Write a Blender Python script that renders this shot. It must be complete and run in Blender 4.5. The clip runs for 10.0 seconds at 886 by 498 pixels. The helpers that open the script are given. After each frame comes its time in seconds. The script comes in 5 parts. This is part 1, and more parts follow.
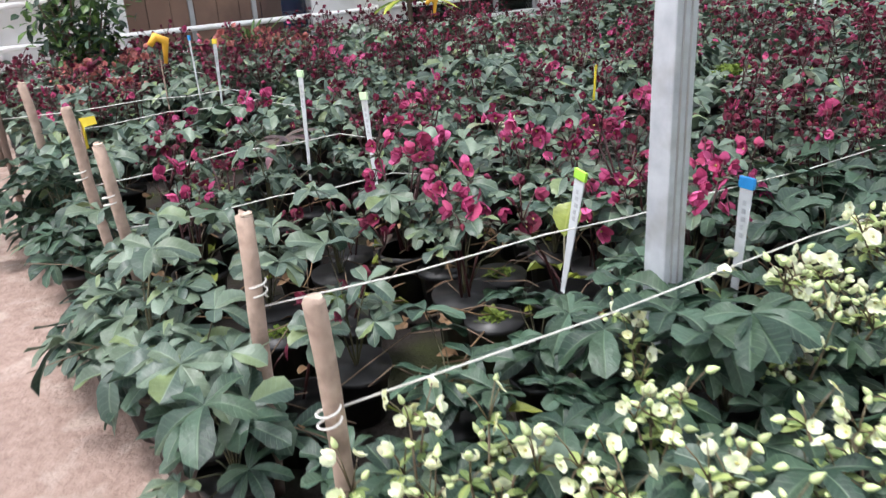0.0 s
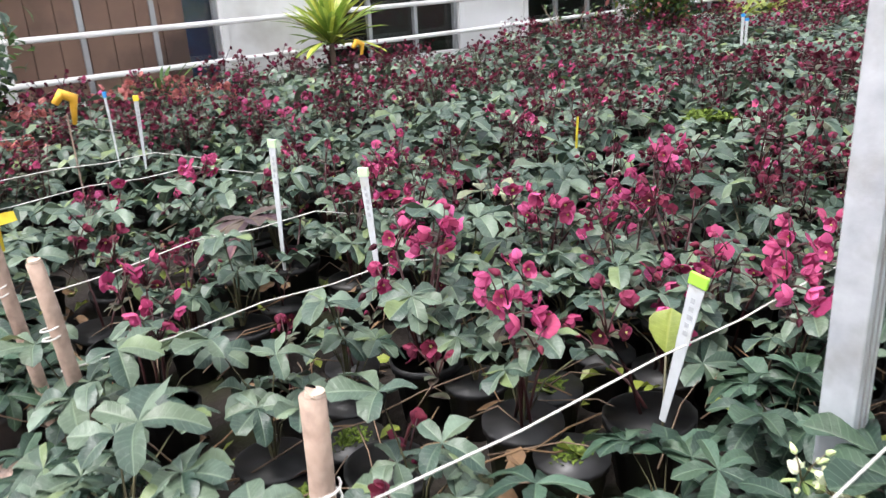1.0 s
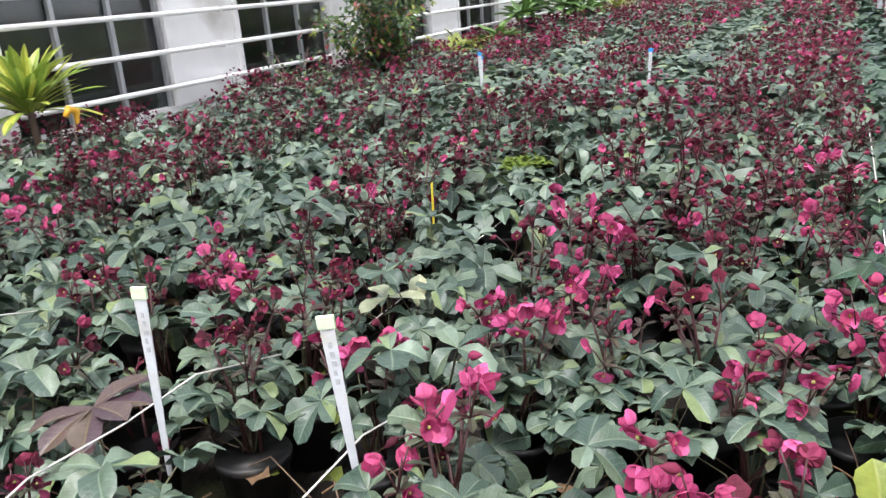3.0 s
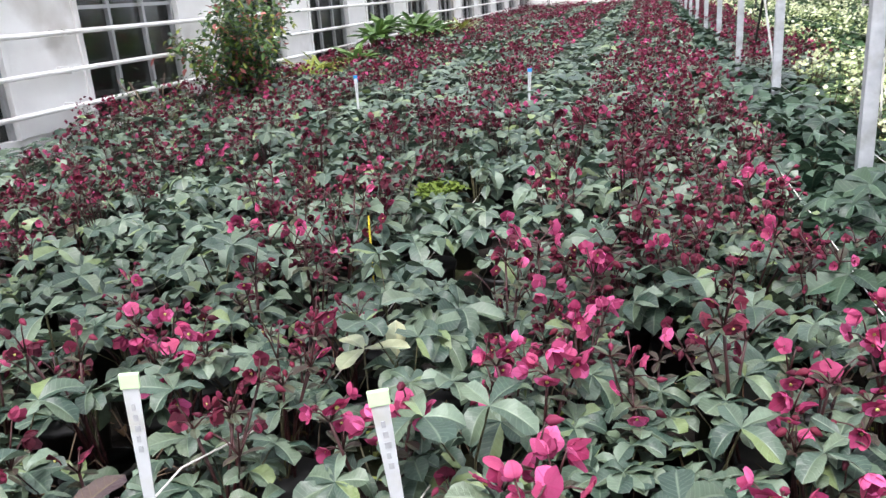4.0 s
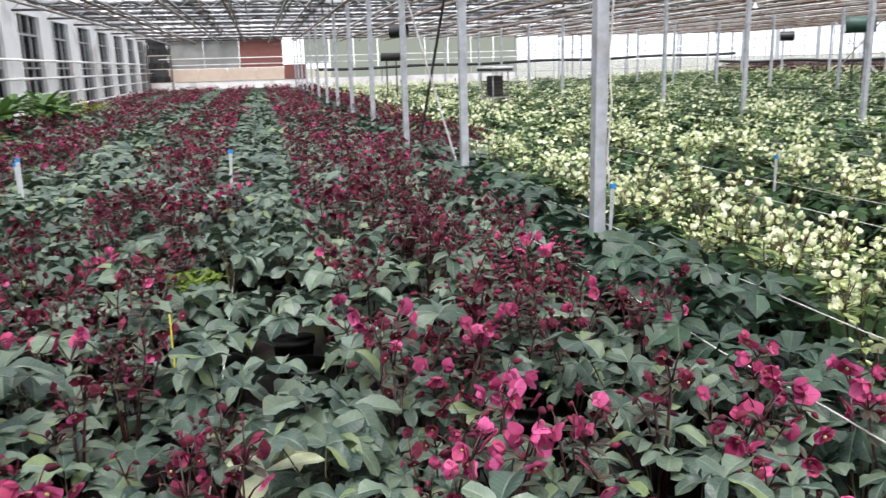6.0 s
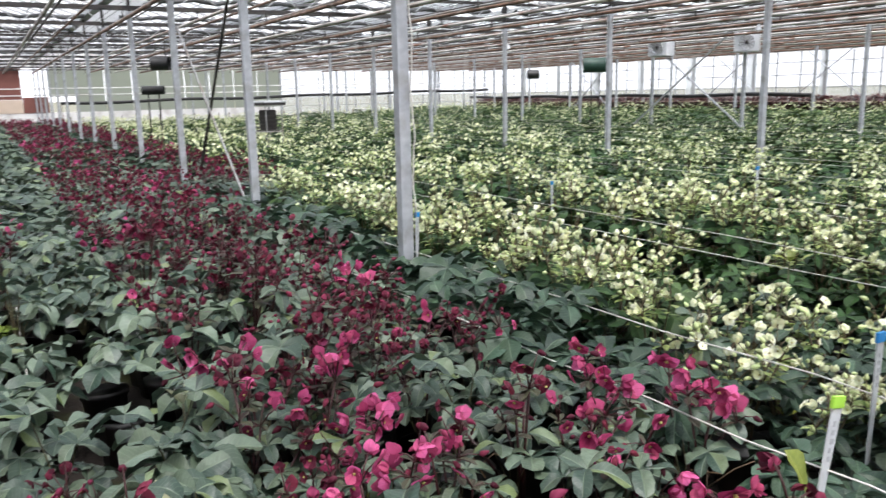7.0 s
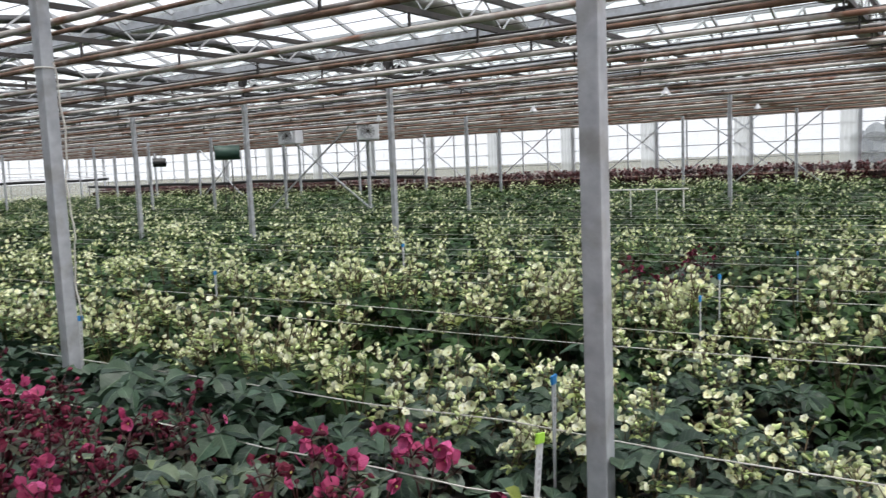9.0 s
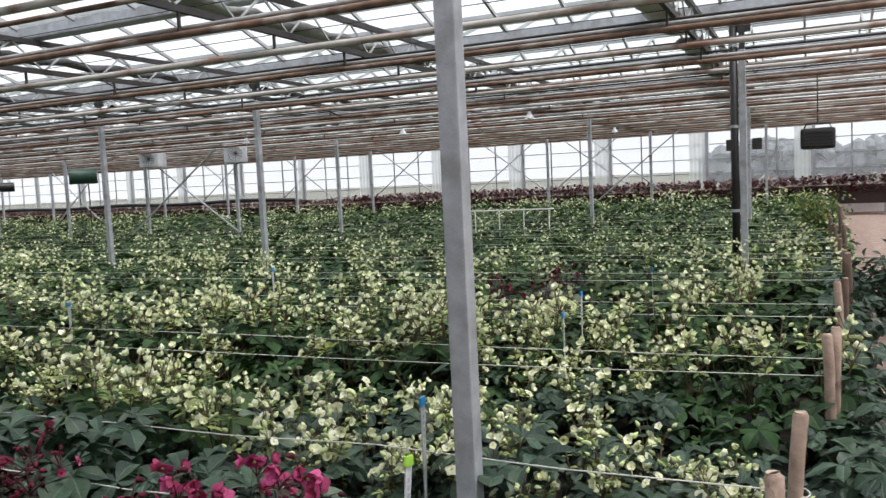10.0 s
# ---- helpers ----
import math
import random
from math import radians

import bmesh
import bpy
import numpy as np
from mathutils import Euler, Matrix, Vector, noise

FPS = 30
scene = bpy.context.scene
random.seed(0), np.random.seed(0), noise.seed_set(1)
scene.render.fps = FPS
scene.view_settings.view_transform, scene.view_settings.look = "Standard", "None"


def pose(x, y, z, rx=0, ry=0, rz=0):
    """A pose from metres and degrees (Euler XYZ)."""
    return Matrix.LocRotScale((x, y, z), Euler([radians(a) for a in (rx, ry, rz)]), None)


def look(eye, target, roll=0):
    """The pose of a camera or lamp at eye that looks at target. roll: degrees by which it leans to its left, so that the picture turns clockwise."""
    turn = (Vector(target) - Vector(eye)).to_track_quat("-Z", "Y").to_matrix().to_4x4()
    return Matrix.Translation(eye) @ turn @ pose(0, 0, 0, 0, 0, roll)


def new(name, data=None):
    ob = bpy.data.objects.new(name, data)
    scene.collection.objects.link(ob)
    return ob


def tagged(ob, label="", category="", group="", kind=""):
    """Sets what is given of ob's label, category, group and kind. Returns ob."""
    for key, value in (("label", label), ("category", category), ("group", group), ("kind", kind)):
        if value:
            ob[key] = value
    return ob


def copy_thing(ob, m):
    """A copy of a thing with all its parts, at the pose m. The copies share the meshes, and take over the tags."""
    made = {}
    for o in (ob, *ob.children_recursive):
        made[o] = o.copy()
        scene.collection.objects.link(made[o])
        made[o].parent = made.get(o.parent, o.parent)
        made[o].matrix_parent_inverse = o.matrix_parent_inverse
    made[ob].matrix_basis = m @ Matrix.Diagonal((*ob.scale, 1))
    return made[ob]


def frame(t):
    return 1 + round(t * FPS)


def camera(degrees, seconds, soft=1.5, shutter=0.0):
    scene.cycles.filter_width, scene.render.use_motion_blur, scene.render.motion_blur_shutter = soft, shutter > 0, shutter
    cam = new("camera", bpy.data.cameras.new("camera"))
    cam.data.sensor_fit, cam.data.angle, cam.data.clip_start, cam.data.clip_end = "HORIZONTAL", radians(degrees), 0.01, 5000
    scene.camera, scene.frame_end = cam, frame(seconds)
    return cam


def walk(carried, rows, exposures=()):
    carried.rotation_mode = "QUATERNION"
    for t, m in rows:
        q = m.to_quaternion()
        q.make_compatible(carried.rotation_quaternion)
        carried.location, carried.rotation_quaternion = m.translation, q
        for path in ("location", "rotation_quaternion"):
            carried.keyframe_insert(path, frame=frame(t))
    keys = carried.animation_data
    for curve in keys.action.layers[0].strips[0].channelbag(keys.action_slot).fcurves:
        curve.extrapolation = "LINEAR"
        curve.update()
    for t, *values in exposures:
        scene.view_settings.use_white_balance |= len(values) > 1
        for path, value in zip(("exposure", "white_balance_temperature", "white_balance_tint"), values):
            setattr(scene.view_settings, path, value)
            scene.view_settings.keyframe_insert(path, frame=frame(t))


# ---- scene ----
import collections
cam = camera(58.5, 10.0, soft=1.35, shutter=0.25)
PATH = [
    (0, (0.353, 0.106, 1.354), (1.296, 1.706, 0.613), -3.5),
    (0.5, (0.354, 0.497, 1.38), (1.408, 2.043, 0.671), -3.9),
    (1, (0.331, 0.86, 1.39), (1.516, 2.322, 0.712), -3.3),
    (1.5, (0.318, 1.208, 1.409), (1.679, 2.505, 0.728), -3.8),
    (2, (0.364, 1.508, 1.418), (1.838, 2.682, 0.75), -4.3),
    (2.5, (0.415, 1.754, 1.435), (1.997, 2.79, 0.783), -4.0),
    (3.8, (0.484, 2.378, 1.447), (2.3, 2.944, 0.829), -4.6),
    (4, (0.509, 2.469, 1.457), (2.346, 2.967, 0.843), -4.2),
    (4.5, (0.528, 2.663, 1.467), (2.416, 2.955, 0.877), -3.5),
    (5, (0.515, 2.876, 1.489), (2.443, 2.906, 0.957), -4.1),
    (5.2, (0.514, 2.954, 1.495), (2.447, 2.914, 0.982), -4.2),
    (6.3, (0.748, 3.299, 1.416), (2.609, 2.711, 0.978), -0.9),
    (6.5, (0.751, 3.342, 1.42), (2.577, 2.647, 0.993), -0.9),
    (7, (0.723, 3.468, 1.431), (2.43, 2.502, 1.043), -1.2),
    (7.5, (0.723, 3.539, 1.437), (2.273, 2.318, 1.113), -0.9),
    (8, (0.789, 3.62, 1.443), (2.181, 2.208, 1.176), -2.0),
    (8.5, (0.813, 3.695, 1.46), (2.086, 2.171, 1.227), -2.6),
    (9, (0.796, 3.725, 1.467), (1.912, 2.079, 1.259), -2.4),
    (9.5, (0.793, 3.718, 1.467), (1.752, 1.972, 1.285), -2.4),
    (10, (0.766, 3.719, 1.474), (1.607, 1.912, 1.306), -2.8),
]
walk(cam, [(t, look(eye, target, roll)) for t, eye, target, roll in PATH], exposures=[(0, 1.2, 6180, 13.3), (1, 1.46, 6310, 14.2), (2.5, 1.46, 6290, 15), (4.5, 1.44, 6250, 15.4), (5.2, 1.18, 6280, 15.2), (6.5, 1.03, 6320, 14.4), (7.5, 0.73, 6350, 13.7), (8.5, 0.43, 6410, 12.8), (10, 0.3, 6430, 12.3)])

# ---- light: a bright overcast sky over the glass roof ----
world = bpy.data.worlds.new("overcast")
scene.world = world
world.use_nodes = True
wn = world.node_tree
sky = wn.nodes.new("ShaderNodeTexSky")
sky.sky_type = "NISHITA"
sky.sun_disc = False
sky.sun_elevation, sky.sun_rotation = radians(66), radians(278)
sky.air_density, sky.dust_density, sky.ozone_density = 1.0, 6.0, 0.6
cloud = wn.nodes.new("ShaderNodeMix")
cloud.data_type = "RGBA"
cloud.inputs["Factor"].default_value = 0.75
cloud.inputs["B"].default_value = (11.0, 11.2, 11.6, 1)
wn.links.new(sky.outputs["Color"], cloud.inputs["A"])
wn.links.new(cloud.outputs["Result"], wn.nodes["Background"].inputs["Color"])
wn.nodes["Background"].inputs["Strength"].default_value = 0.125
sun = new("sun", bpy.data.lights.new("sun", "SUN"))
sun.data.energy, sun.data.angle, sun.data.color = 2.4, radians(20), (1.0, 0.98, 0.94)
sun.matrix_world = look((0, 0, 0), (0.40, -0.06, -0.91))

# ---- materials ----


def material(name, colour, rough=0.6, metal=0.0, other=None, scale=8.0, amount=0.5, bump=0.0, bump_scale=60.0, spec=0.5, stains=None, random_hue=False, thin=0.0, spread=(0.6, 1.45)):
    """A principled surface: two colours mixed by noise, finer grain, a stain layer and relief."""
    m = bpy.data.materials.new(name)
    m.use_nodes = True
    nt, b = m.node_tree, m.node_tree.nodes["Principled BSDF"]
    b.inputs["Roughness"].default_value, b.inputs["Metallic"].default_value = rough, metal
    b.inputs["Specular IOR Level"].default_value = spec
    other = other or tuple(c * 0.7 for c in colour)
    co = nt.nodes.new("ShaderNodeTexCoord").outputs["Object"]
    n = nt.nodes.new("ShaderNodeTexNoise")
    n.inputs["Scale"].default_value, n.inputs["Detail"].default_value = scale, 6
    nt.links.new(co, n.inputs["Vector"])
    r = nt.nodes.new("ShaderNodeValToRGB")
    r.color_ramp.elements[0].position, r.color_ramp.elements[1].position = 0.5 - 0.25 * amount, 0.5 + 0.25 / max(amount, 0.2)
    r.color_ramp.elements[0].color, r.color_ramp.elements[1].color = (*colour, 1), (*other, 1)
    nt.links.new(n.outputs["Fac"], r.inputs["Fac"])
    out = r.outputs["Color"]
    if stains:
        n2 = nt.nodes.new("ShaderNodeTexNoise")
        n2.inputs["Scale"].default_value, n2.inputs["Detail"].default_value = scale * 0.35, 8
        nt.links.new(co, n2.inputs["Vector"])
        r2 = nt.nodes.new("ShaderNodeValToRGB")
        r2.color_ramp.elements[0].position, r2.color_ramp.elements[1].position = 0.52, 0.66
        nt.links.new(n2.outputs["Fac"], r2.inputs["Fac"])
        mx = nt.nodes.new("ShaderNodeMix")
        mx.data_type = "RGBA"
        nt.links.new(r2.outputs["Color"], mx.inputs["Factor"])
        nt.links.new(out, mx.inputs["A"])
        mx.inputs["B"].default_value = (*stains, 1)
        out = mx.outputs["Result"]
    if random_hue:
        oi, geo = nt.nodes.new("ShaderNodeObjectInfo"), nt.nodes.new("ShaderNodeNewGeometry")
        add = nt.nodes.new("ShaderNodeMath")
        add.operation = "ADD"
        nt.links.new(oi.outputs["Random"], add.inputs[0])
        nt.links.new(geo.outputs["Random Per Island"], add.inputs[1])
        fr = nt.nodes.new("ShaderNodeMath")
        fr.operation = "FRACT"
        nt.links.new(add.outputs[0], fr.inputs[0])
        hs = nt.nodes.new("ShaderNodeHueSaturation")
        mr = nt.nodes.new("ShaderNodeMapRange")
        mr.inputs["To Min"].default_value, mr.inputs["To Max"].default_value = spread
        nt.links.new(fr.outputs[0], mr.inputs["Value"])
        nt.links.new(mr.outputs[0], hs.inputs["Value"])
        nt.links.new(out, hs.inputs["Color"])
        out = hs.outputs["Color"]
    nt.links.new(out, b.inputs["Base Color"])
    if bump:
        n3 = nt.nodes.new("ShaderNodeTexNoise")
        n3.inputs["Scale"].default_value, n3.inputs["Detail"].default_value = bump_scale, 5
        nt.links.new(co, n3.inputs["Vector"])
        bp = nt.nodes.new("ShaderNodeBump")
        bp.inputs["Strength"].default_value, bp.inputs["Distance"].default_value = bump, 0.01
        nt.links.new(n3.outputs["Fac"], bp.inputs["Height"])
        nt.links.new(bp.outputs["Normal"], b.inputs["Normal"])
    if thin:
        tr, ms = nt.nodes.new("ShaderNodeBsdfTranslucent"), nt.nodes.new("ShaderNodeMixShader")
        nt.links.new(out, tr.inputs["Color"])
        ms.inputs[0].default_value = thin
        nt.links.new(b.outputs[0], ms.inputs[1])
        nt.links.new(tr.outputs[0], ms.inputs[2])
        nt.links.new(ms.outputs[0], nt.nodes["Material Output"].inputs["Surface"])
    return m


def leaf_material(name, dark, light, rib, rough=0.42, thin=0.12, odd=None, spec=0.5, relief=0.18):
    """A leathery leaf: tone by leaf, pale midrib and side veins along its length, a little light through it."""
    m = bpy.data.materials.new(name)
    m.use_nodes = True
    nt, b = m.node_tree, m.node_tree.nodes["Principled BSDF"]
    L, N = nt.links, nt.nodes
    oi, geo, tc = N.new("ShaderNodeObjectInfo"), N.new("ShaderNodeNewGeometry"), N.new("ShaderNodeTexCoord")
    add, fr = N.new("ShaderNodeMath"), N.new("ShaderNodeMath")
    add.operation, fr.operation = "ADD", "FRACT"
    L.new(oi.outputs["Random"], add.inputs[0])
    L.new(geo.outputs["Random Per Island"], add.inputs[1])
    L.new(add.outputs[0], fr.inputs[0])
    ramp = N.new("ShaderNodeValToRGB")
    ramp.color_ramp.elements[0].color, ramp.color_ramp.elements[1].color = (*dark, 1), (*light, 1)
    ramp.color_ramp.elements[1].position = 0.92
    lo, hi = np.array(dark), np.array(light)
    for q, tone in ((0.35, lo * 0.72 + hi * 0.28), (0.68, (lo * 0.45 + hi * 0.55) * np.array([1.06, 1.0, 0.82]))):
        ramp.color_ramp.elements.new(q).color = (*tone, 1)
    if odd:
        e = ramp.color_ramp.elements.new(0.965)
        e.color = (*odd, 1)
    L.new(fr.outputs[0], ramp.inputs["Fac"])
    n = N.new("ShaderNodeTexNoise")
    n.inputs["Scale"].default_value, n.inputs["Detail"].default_value = 38, 5
    L.new(tc.outputs["Object"], n.inputs["Vector"])
    mr = N.new("ShaderNodeMapRange")
    mr.inputs["To Min"].default_value, mr.inputs["To Max"].default_value = 0.6, 1.4
    L.new(n.outputs["Fac"], mr.inputs["Value"])
    hs = N.new("ShaderNodeHueSaturation")
    L.new(ramp.outputs["Color"], hs.inputs["Color"])
    L.new(mr.outputs[0], hs.inputs["Value"])
    sep = N.new("ShaderNodeSeparateXYZ")
    L.new(tc.outputs["UV"], sep.inputs[0])
    # midrib: |v| near zero, where v runs -1..1 from edge to edge and is stored +2
    sub, ab = N.new("ShaderNodeMath"), N.new("ShaderNodeMath")
    sub.operation, ab.operation = "SUBTRACT", "ABSOLUTE"
    sub.inputs[1].default_value = 2.0
    L.new(sep.outputs["Y"], sub.inputs[0])
    L.new(sub.outputs[0], ab.inputs[0])
    rr = N.new("ShaderNodeMapRange")
    rr.inputs["From Min"].default_value, rr.inputs["From Max"].default_value = 0.03, 0.11
    rr.inputs["To Min"].default_value, rr.inputs["To Max"].default_value = 0.38, 0.0
    L.new(ab.outputs[0], rr.inputs["Value"])
    # side veins: slanted waves
    sl = N.new("ShaderNodeMath")
    sl.operation = "MULTIPLY_ADD"
    sl.inputs[1].default_value = -0.16
    L.new(ab.outputs[0], sl.inputs[0])
    L.new(sep.outputs["X"], sl.inputs[2])
    sn, mu = N.new("ShaderNodeMath"), N.new("ShaderNodeMath")
    mu.operation, sn.operation = "MULTIPLY", "SINE"
    mu.inputs[1].default_value = 56
    L.new(sl.outputs[0], mu.inputs[0])
    L.new(mu.outputs[0], sn.inputs[0])
    vr = N.new("ShaderNodeMapRange")
    vr.inputs["From Min"].default_value, vr.inputs["From Max"].default_value = 0.8, 1.0
    vr.inputs["To Min"].default_value, vr.inputs["To Max"].default_value = 0.0, 0.16
    L.new(sn.outputs[0], vr.inputs["Value"])
    n4, bp = N.new("ShaderNodeTexNoise"), N.new("ShaderNodeBump")
    n4.inputs["Scale"].default_value, n4.inputs["Detail"].default_value = 70, 2
    L.new(tc.outputs["Object"], n4.inputs["Vector"])
    bp.inputs["Strength"].default_value, bp.inputs["Distance"].default_value = relief, 0.012
    L.new(n4.outputs["Fac"], bp.inputs["Height"])
    pucker = bp
    mxv = N.new("ShaderNodeMath")
    mxv.operation = "MAXIMUM"
    L.new(rr.outputs[0], mxv.inputs[0])
    L.new(vr.outputs[0], mxv.inputs[1])
    mix = N.new("ShaderNodeMix")
    mix.data_type = "RGBA"
    L.new(mxv.outputs[0], mix.inputs["Factor"])
    L.new(hs.outputs["Color"], mix.inputs["A"])
    mix.inputs["B"].default_value = (*rib, 1)
    L.new(mix.outputs["Result"], b.inputs["Base Color"])
    b.inputs["Roughness"].default_value, b.inputs["Specular IOR Level"].default_value = rough, spec
    bp = N.new("ShaderNodeBump")
    bp.inputs["Strength"].default_value, bp.inputs["Distance"].default_value = 0.35, 0.004
    ad2 = N.new("ShaderNodeMath")
    ad2.operation = "SUBTRACT"
    L.new(n.outputs["Fac"], ad2.inputs[0])
    L.new(mxv.outputs[0], ad2.inputs[1])
    L.new(ad2.outputs[0], bp.inputs["Height"])
    L.new(pucker.outputs["Normal"], bp.inputs["Normal"])
    L.new(bp.outputs["Normal"], b.inputs["Normal"])
    tr, ms = N.new("ShaderNodeBsdfTranslucent"), N.new("ShaderNodeMixShader")
    L.new(mix.outputs["Result"], tr.inputs["Color"])
    ms.inputs[0].default_value = thin
    L.new(b.outputs[0], ms.inputs[1])
    L.new(tr.outputs[0], ms.inputs[2])
    L.new(ms.outputs[0], N["Material Output"].inputs["Surface"])
    return m


def pane_material(name, tint=(0.96, 0.98, 0.97), gloss=0.07, haze=0.0, veil=(0.9, 0.92, 0.9)):
    m = bpy.data.materials.new(name)
    m.use_nodes = True
    nt = m.node_tree
    nt.nodes.remove(nt.nodes["Principled BSDF"])
    tr, gl, mx = nt.nodes.new("ShaderNodeBsdfTransparent"), nt.nodes.new("ShaderNodeBsdfGlossy"), nt.nodes.new("ShaderNodeMixShader")
    tr.inputs["Color"].default_value = (*tint, 1)
    gl.inputs["Roughness"].default_value = 0.08
    mx.inputs[0].default_value = gloss
    nt.links.new(tr.outputs[0], mx.inputs[1])
    nt.links.new(gl.outputs[0], mx.inputs[2])
    out = mx.outputs[0]
    if haze:
        tl, m2 = nt.nodes.new("ShaderNodeBsdfTranslucent"), nt.nodes.new("ShaderNodeMixShader")
        tl.inputs["Color"].default_value = (*veil, 1)
        m2.inputs[0].default_value = haze
        nt.links.new(out, m2.inputs[1])
        nt.links.new(tl.outputs[0], m2.inputs[2])
        out = m2.outputs[0]
    nt.links.new(out, nt.nodes["Material Output"].inputs["Surface"])
    return m


M_LEAF = leaf_material("leaf", (0.020, 0.046, 0.032), (0.140, 0.194, 0.143), (0.26, 0.33, 0.23), rough=0.43, odd=(0.15, 0.20, 0.08))
M_LEAF_DARK = leaf_material("leaf_dark", (0.009, 0.027, 0.017), (0.055, 0.102, 0.066), (0.19, 0.27, 0.17), rough=0.44, spec=0.4)
M_LEAF_DEEP = leaf_material("leaf_deep", (0.006, 0.022, 0.008), (0.045, 0.105, 0.034), (0.10, 0.15, 0.06), rough=0.55, spec=0.25)
M_LEAF_FRESH = leaf_material("leaf_fresh", (0.015, 0.040, 0.012), (0.072, 0.128, 0.040), (0.12, 0.17, 0.06), rough=0.5, spec=0.3)
M_LEAF_PURPLE = leaf_material("leaf_purple", (0.045, 0.022, 0.035), (0.10, 0.075, 0.055), (0.2, 0.16, 0.06))
M_LEAF_DULLPINK = leaf_material("leaf_dull_pink", (0.22, 0.10, 0.13), (0.32, 0.17, 0.19), (0.3, 0.2, 0.2), thin=0.25)
M_MOSS = leaf_material("moss", (0.07, 0.11, 0.018), (0.17, 0.24, 0.045), (0.2, 0.26, 0.07), rough=0.8, thin=0.2, spec=0.2)
M_LEAF_PALE = leaf_material("leaf_pale", (0.34, 0.38, 0.24), (0.5, 0.52, 0.36), (0.6, 0.6, 0.45), thin=0.3)
M_LEAF_YELLOW = leaf_material("leaf_yellow", (0.16, 0.2, 0.04), (0.3, 0.36, 0.06), (0.4, 0.42, 0.12), thin=0.25)
M_BUSH = leaf_material("bush_leaf", (0.04, 0.09, 0.025), (0.12, 0.22, 0.05), (0.16, 0.26, 0.08), thin=0.25)
M_GOLD = leaf_material("striped_leaf", (0.12, 0.22, 0.03), (0.52, 0.54, 0.10), (0.5, 0.52, 0.15), thin=0.3)
M_STEM_RED = material("stem_red", (0.055, 0.014, 0.015), 0.5, other=(0.022, 0.010, 0.010), scale=30)
M_STEM_GREEN = material("stem_green", (0.10, 0.10, 0.05), 0.5, other=(0.07, 0.03, 0.02), scale=30)
M_STEM_BROWN = material("stem_brown", (0.11, 0.07, 0.04), 0.5, other=(0.10, 0.12, 0.04), scale=30)
M_BRACT = leaf_material("bract_green", (0.09, 0.15, 0.04), (0.42, 0.50, 0.20), (0.3, 0.38, 0.15), rough=0.5, thin=0.2, spec=0.3)
M_BRACT_FRESH = leaf_material("bract_fresh", (0.035, 0.085, 0.020), (0.17, 0.28, 0.075), (0.2, 0.28, 0.1), rough=0.5, thin=0.2, spec=0.3)
M_BRACT_RED = leaf_material("bract_red", (0.032, 0.018, 0.014), (0.085, 0.105, 0.070), (0.1, 0.07, 0.05), rough=0.5, spec=0.3)
M_PINK = leaf_material("petal_pink", (0.24, 0.018, 0.070), (0.72, 0.15, 0.36), (0.40, 0.04, 0.14), rough=0.6, thin=0.35, spec=0.2)
M_DARKRED = leaf_material("petal_dark", (0.055, 0.010, 0.018), (0.25, 0.036, 0.085), (0.12, 0.016, 0.035), rough=0.6, thin=0.3, spec=0.2)
M_SALMON = material("petal_salmon", (0.52, 0.19, 0.17), 0.55, other=(0.30, 0.08, 0.09), scale=26, random_hue=True, spec=0.3, thin=0.35)
M_CREAM = leaf_material("petal_cream", (0.72, 0.77, 0.50), (0.88, 0.90, 0.76), (0.73, 0.80, 0.51), rough=0.6, thin=0.12, spec=0.25)
M_CREAMBUD = material("bud_cream", (0.52, 0.60, 0.29), 0.5, other=(0.38, 0.45, 0.18), scale=30, random_hue=True)
M_STAMEN = material("stamen", (0.46, 0.40, 0.13), 0.6, other=(0.35, 0.4, 0.08), scale=60)
M_POT = material("pot_plastic", (0.014, 0.014, 0.015), 0.45, other=(0.03, 0.028, 0.026), scale=18, stains=(0.05, 0.045, 0.035))
M_SOIL = material("potting_soil", (0.078, 0.050, 0.032), 0.95, other=(0.055, 0.07, 0.024), scale=22, amount=0.7, bump=1.0, bump_scale=140, stains=(0.09, 0.12, 0.03))
M_DEBRIS = material("dead_leaf", (0.20, 0.12, 0.06), 0.85, other=(0.09, 0.05, 0.03), scale=30)
M_STRAW = material("dry_stalk", (0.17, 0.115, 0.075), 0.8, other=(0.08, 0.05, 0.035), scale=25)
M_BEDGROUND = material("bed_ground", (0.028, 0.023, 0.020), 0.95, other=(0.016, 0.013, 0.011), scale=6, bump=1.0, bump_scale=50, spec=0.15, stains=(0.030, 0.034, 0.014))
M_AISLE = material("aisle_concrete", (0.40, 0.285, 0.235), 0.88, other=(0.25, 0.165, 0.135), scale=26, amount=0.75, bump=0.9, bump_scale=60, stains=(0.45, 0.345, 0.29))
M_WOOD = material("stake_wood", (0.42, 0.31, 0.245), 0.85, other=(0.24, 0.165, 0.125), scale=22, amount=0.7, bump=0.35, bump_scale=80, stains=(0.16, 0.11, 0.085))
M_SAWN = material("sawn_wood", (0.50, 0.39, 0.31), 0.85, other=(0.36, 0.26, 0.20), scale=60, bump=0.4, bump_scale=160)
M_WOOD_DARK = material("dark_wood", (0.15, 0.10, 0.075), 0.85, other=(0.08, 0.055, 0.04), scale=9, bump=0.5, bump_scale=50)
M_STRING = material("string", (0.66, 0.64, 0.60), 0.8, other=(0.5, 0.48, 0.44), scale=60)
M_TAG = material("label_plastic", (0.52, 0.54, 0.56), 0.45, other=(0.40, 0.41, 0.42), scale=25, stains=(0.42, 0.42, 0.38))
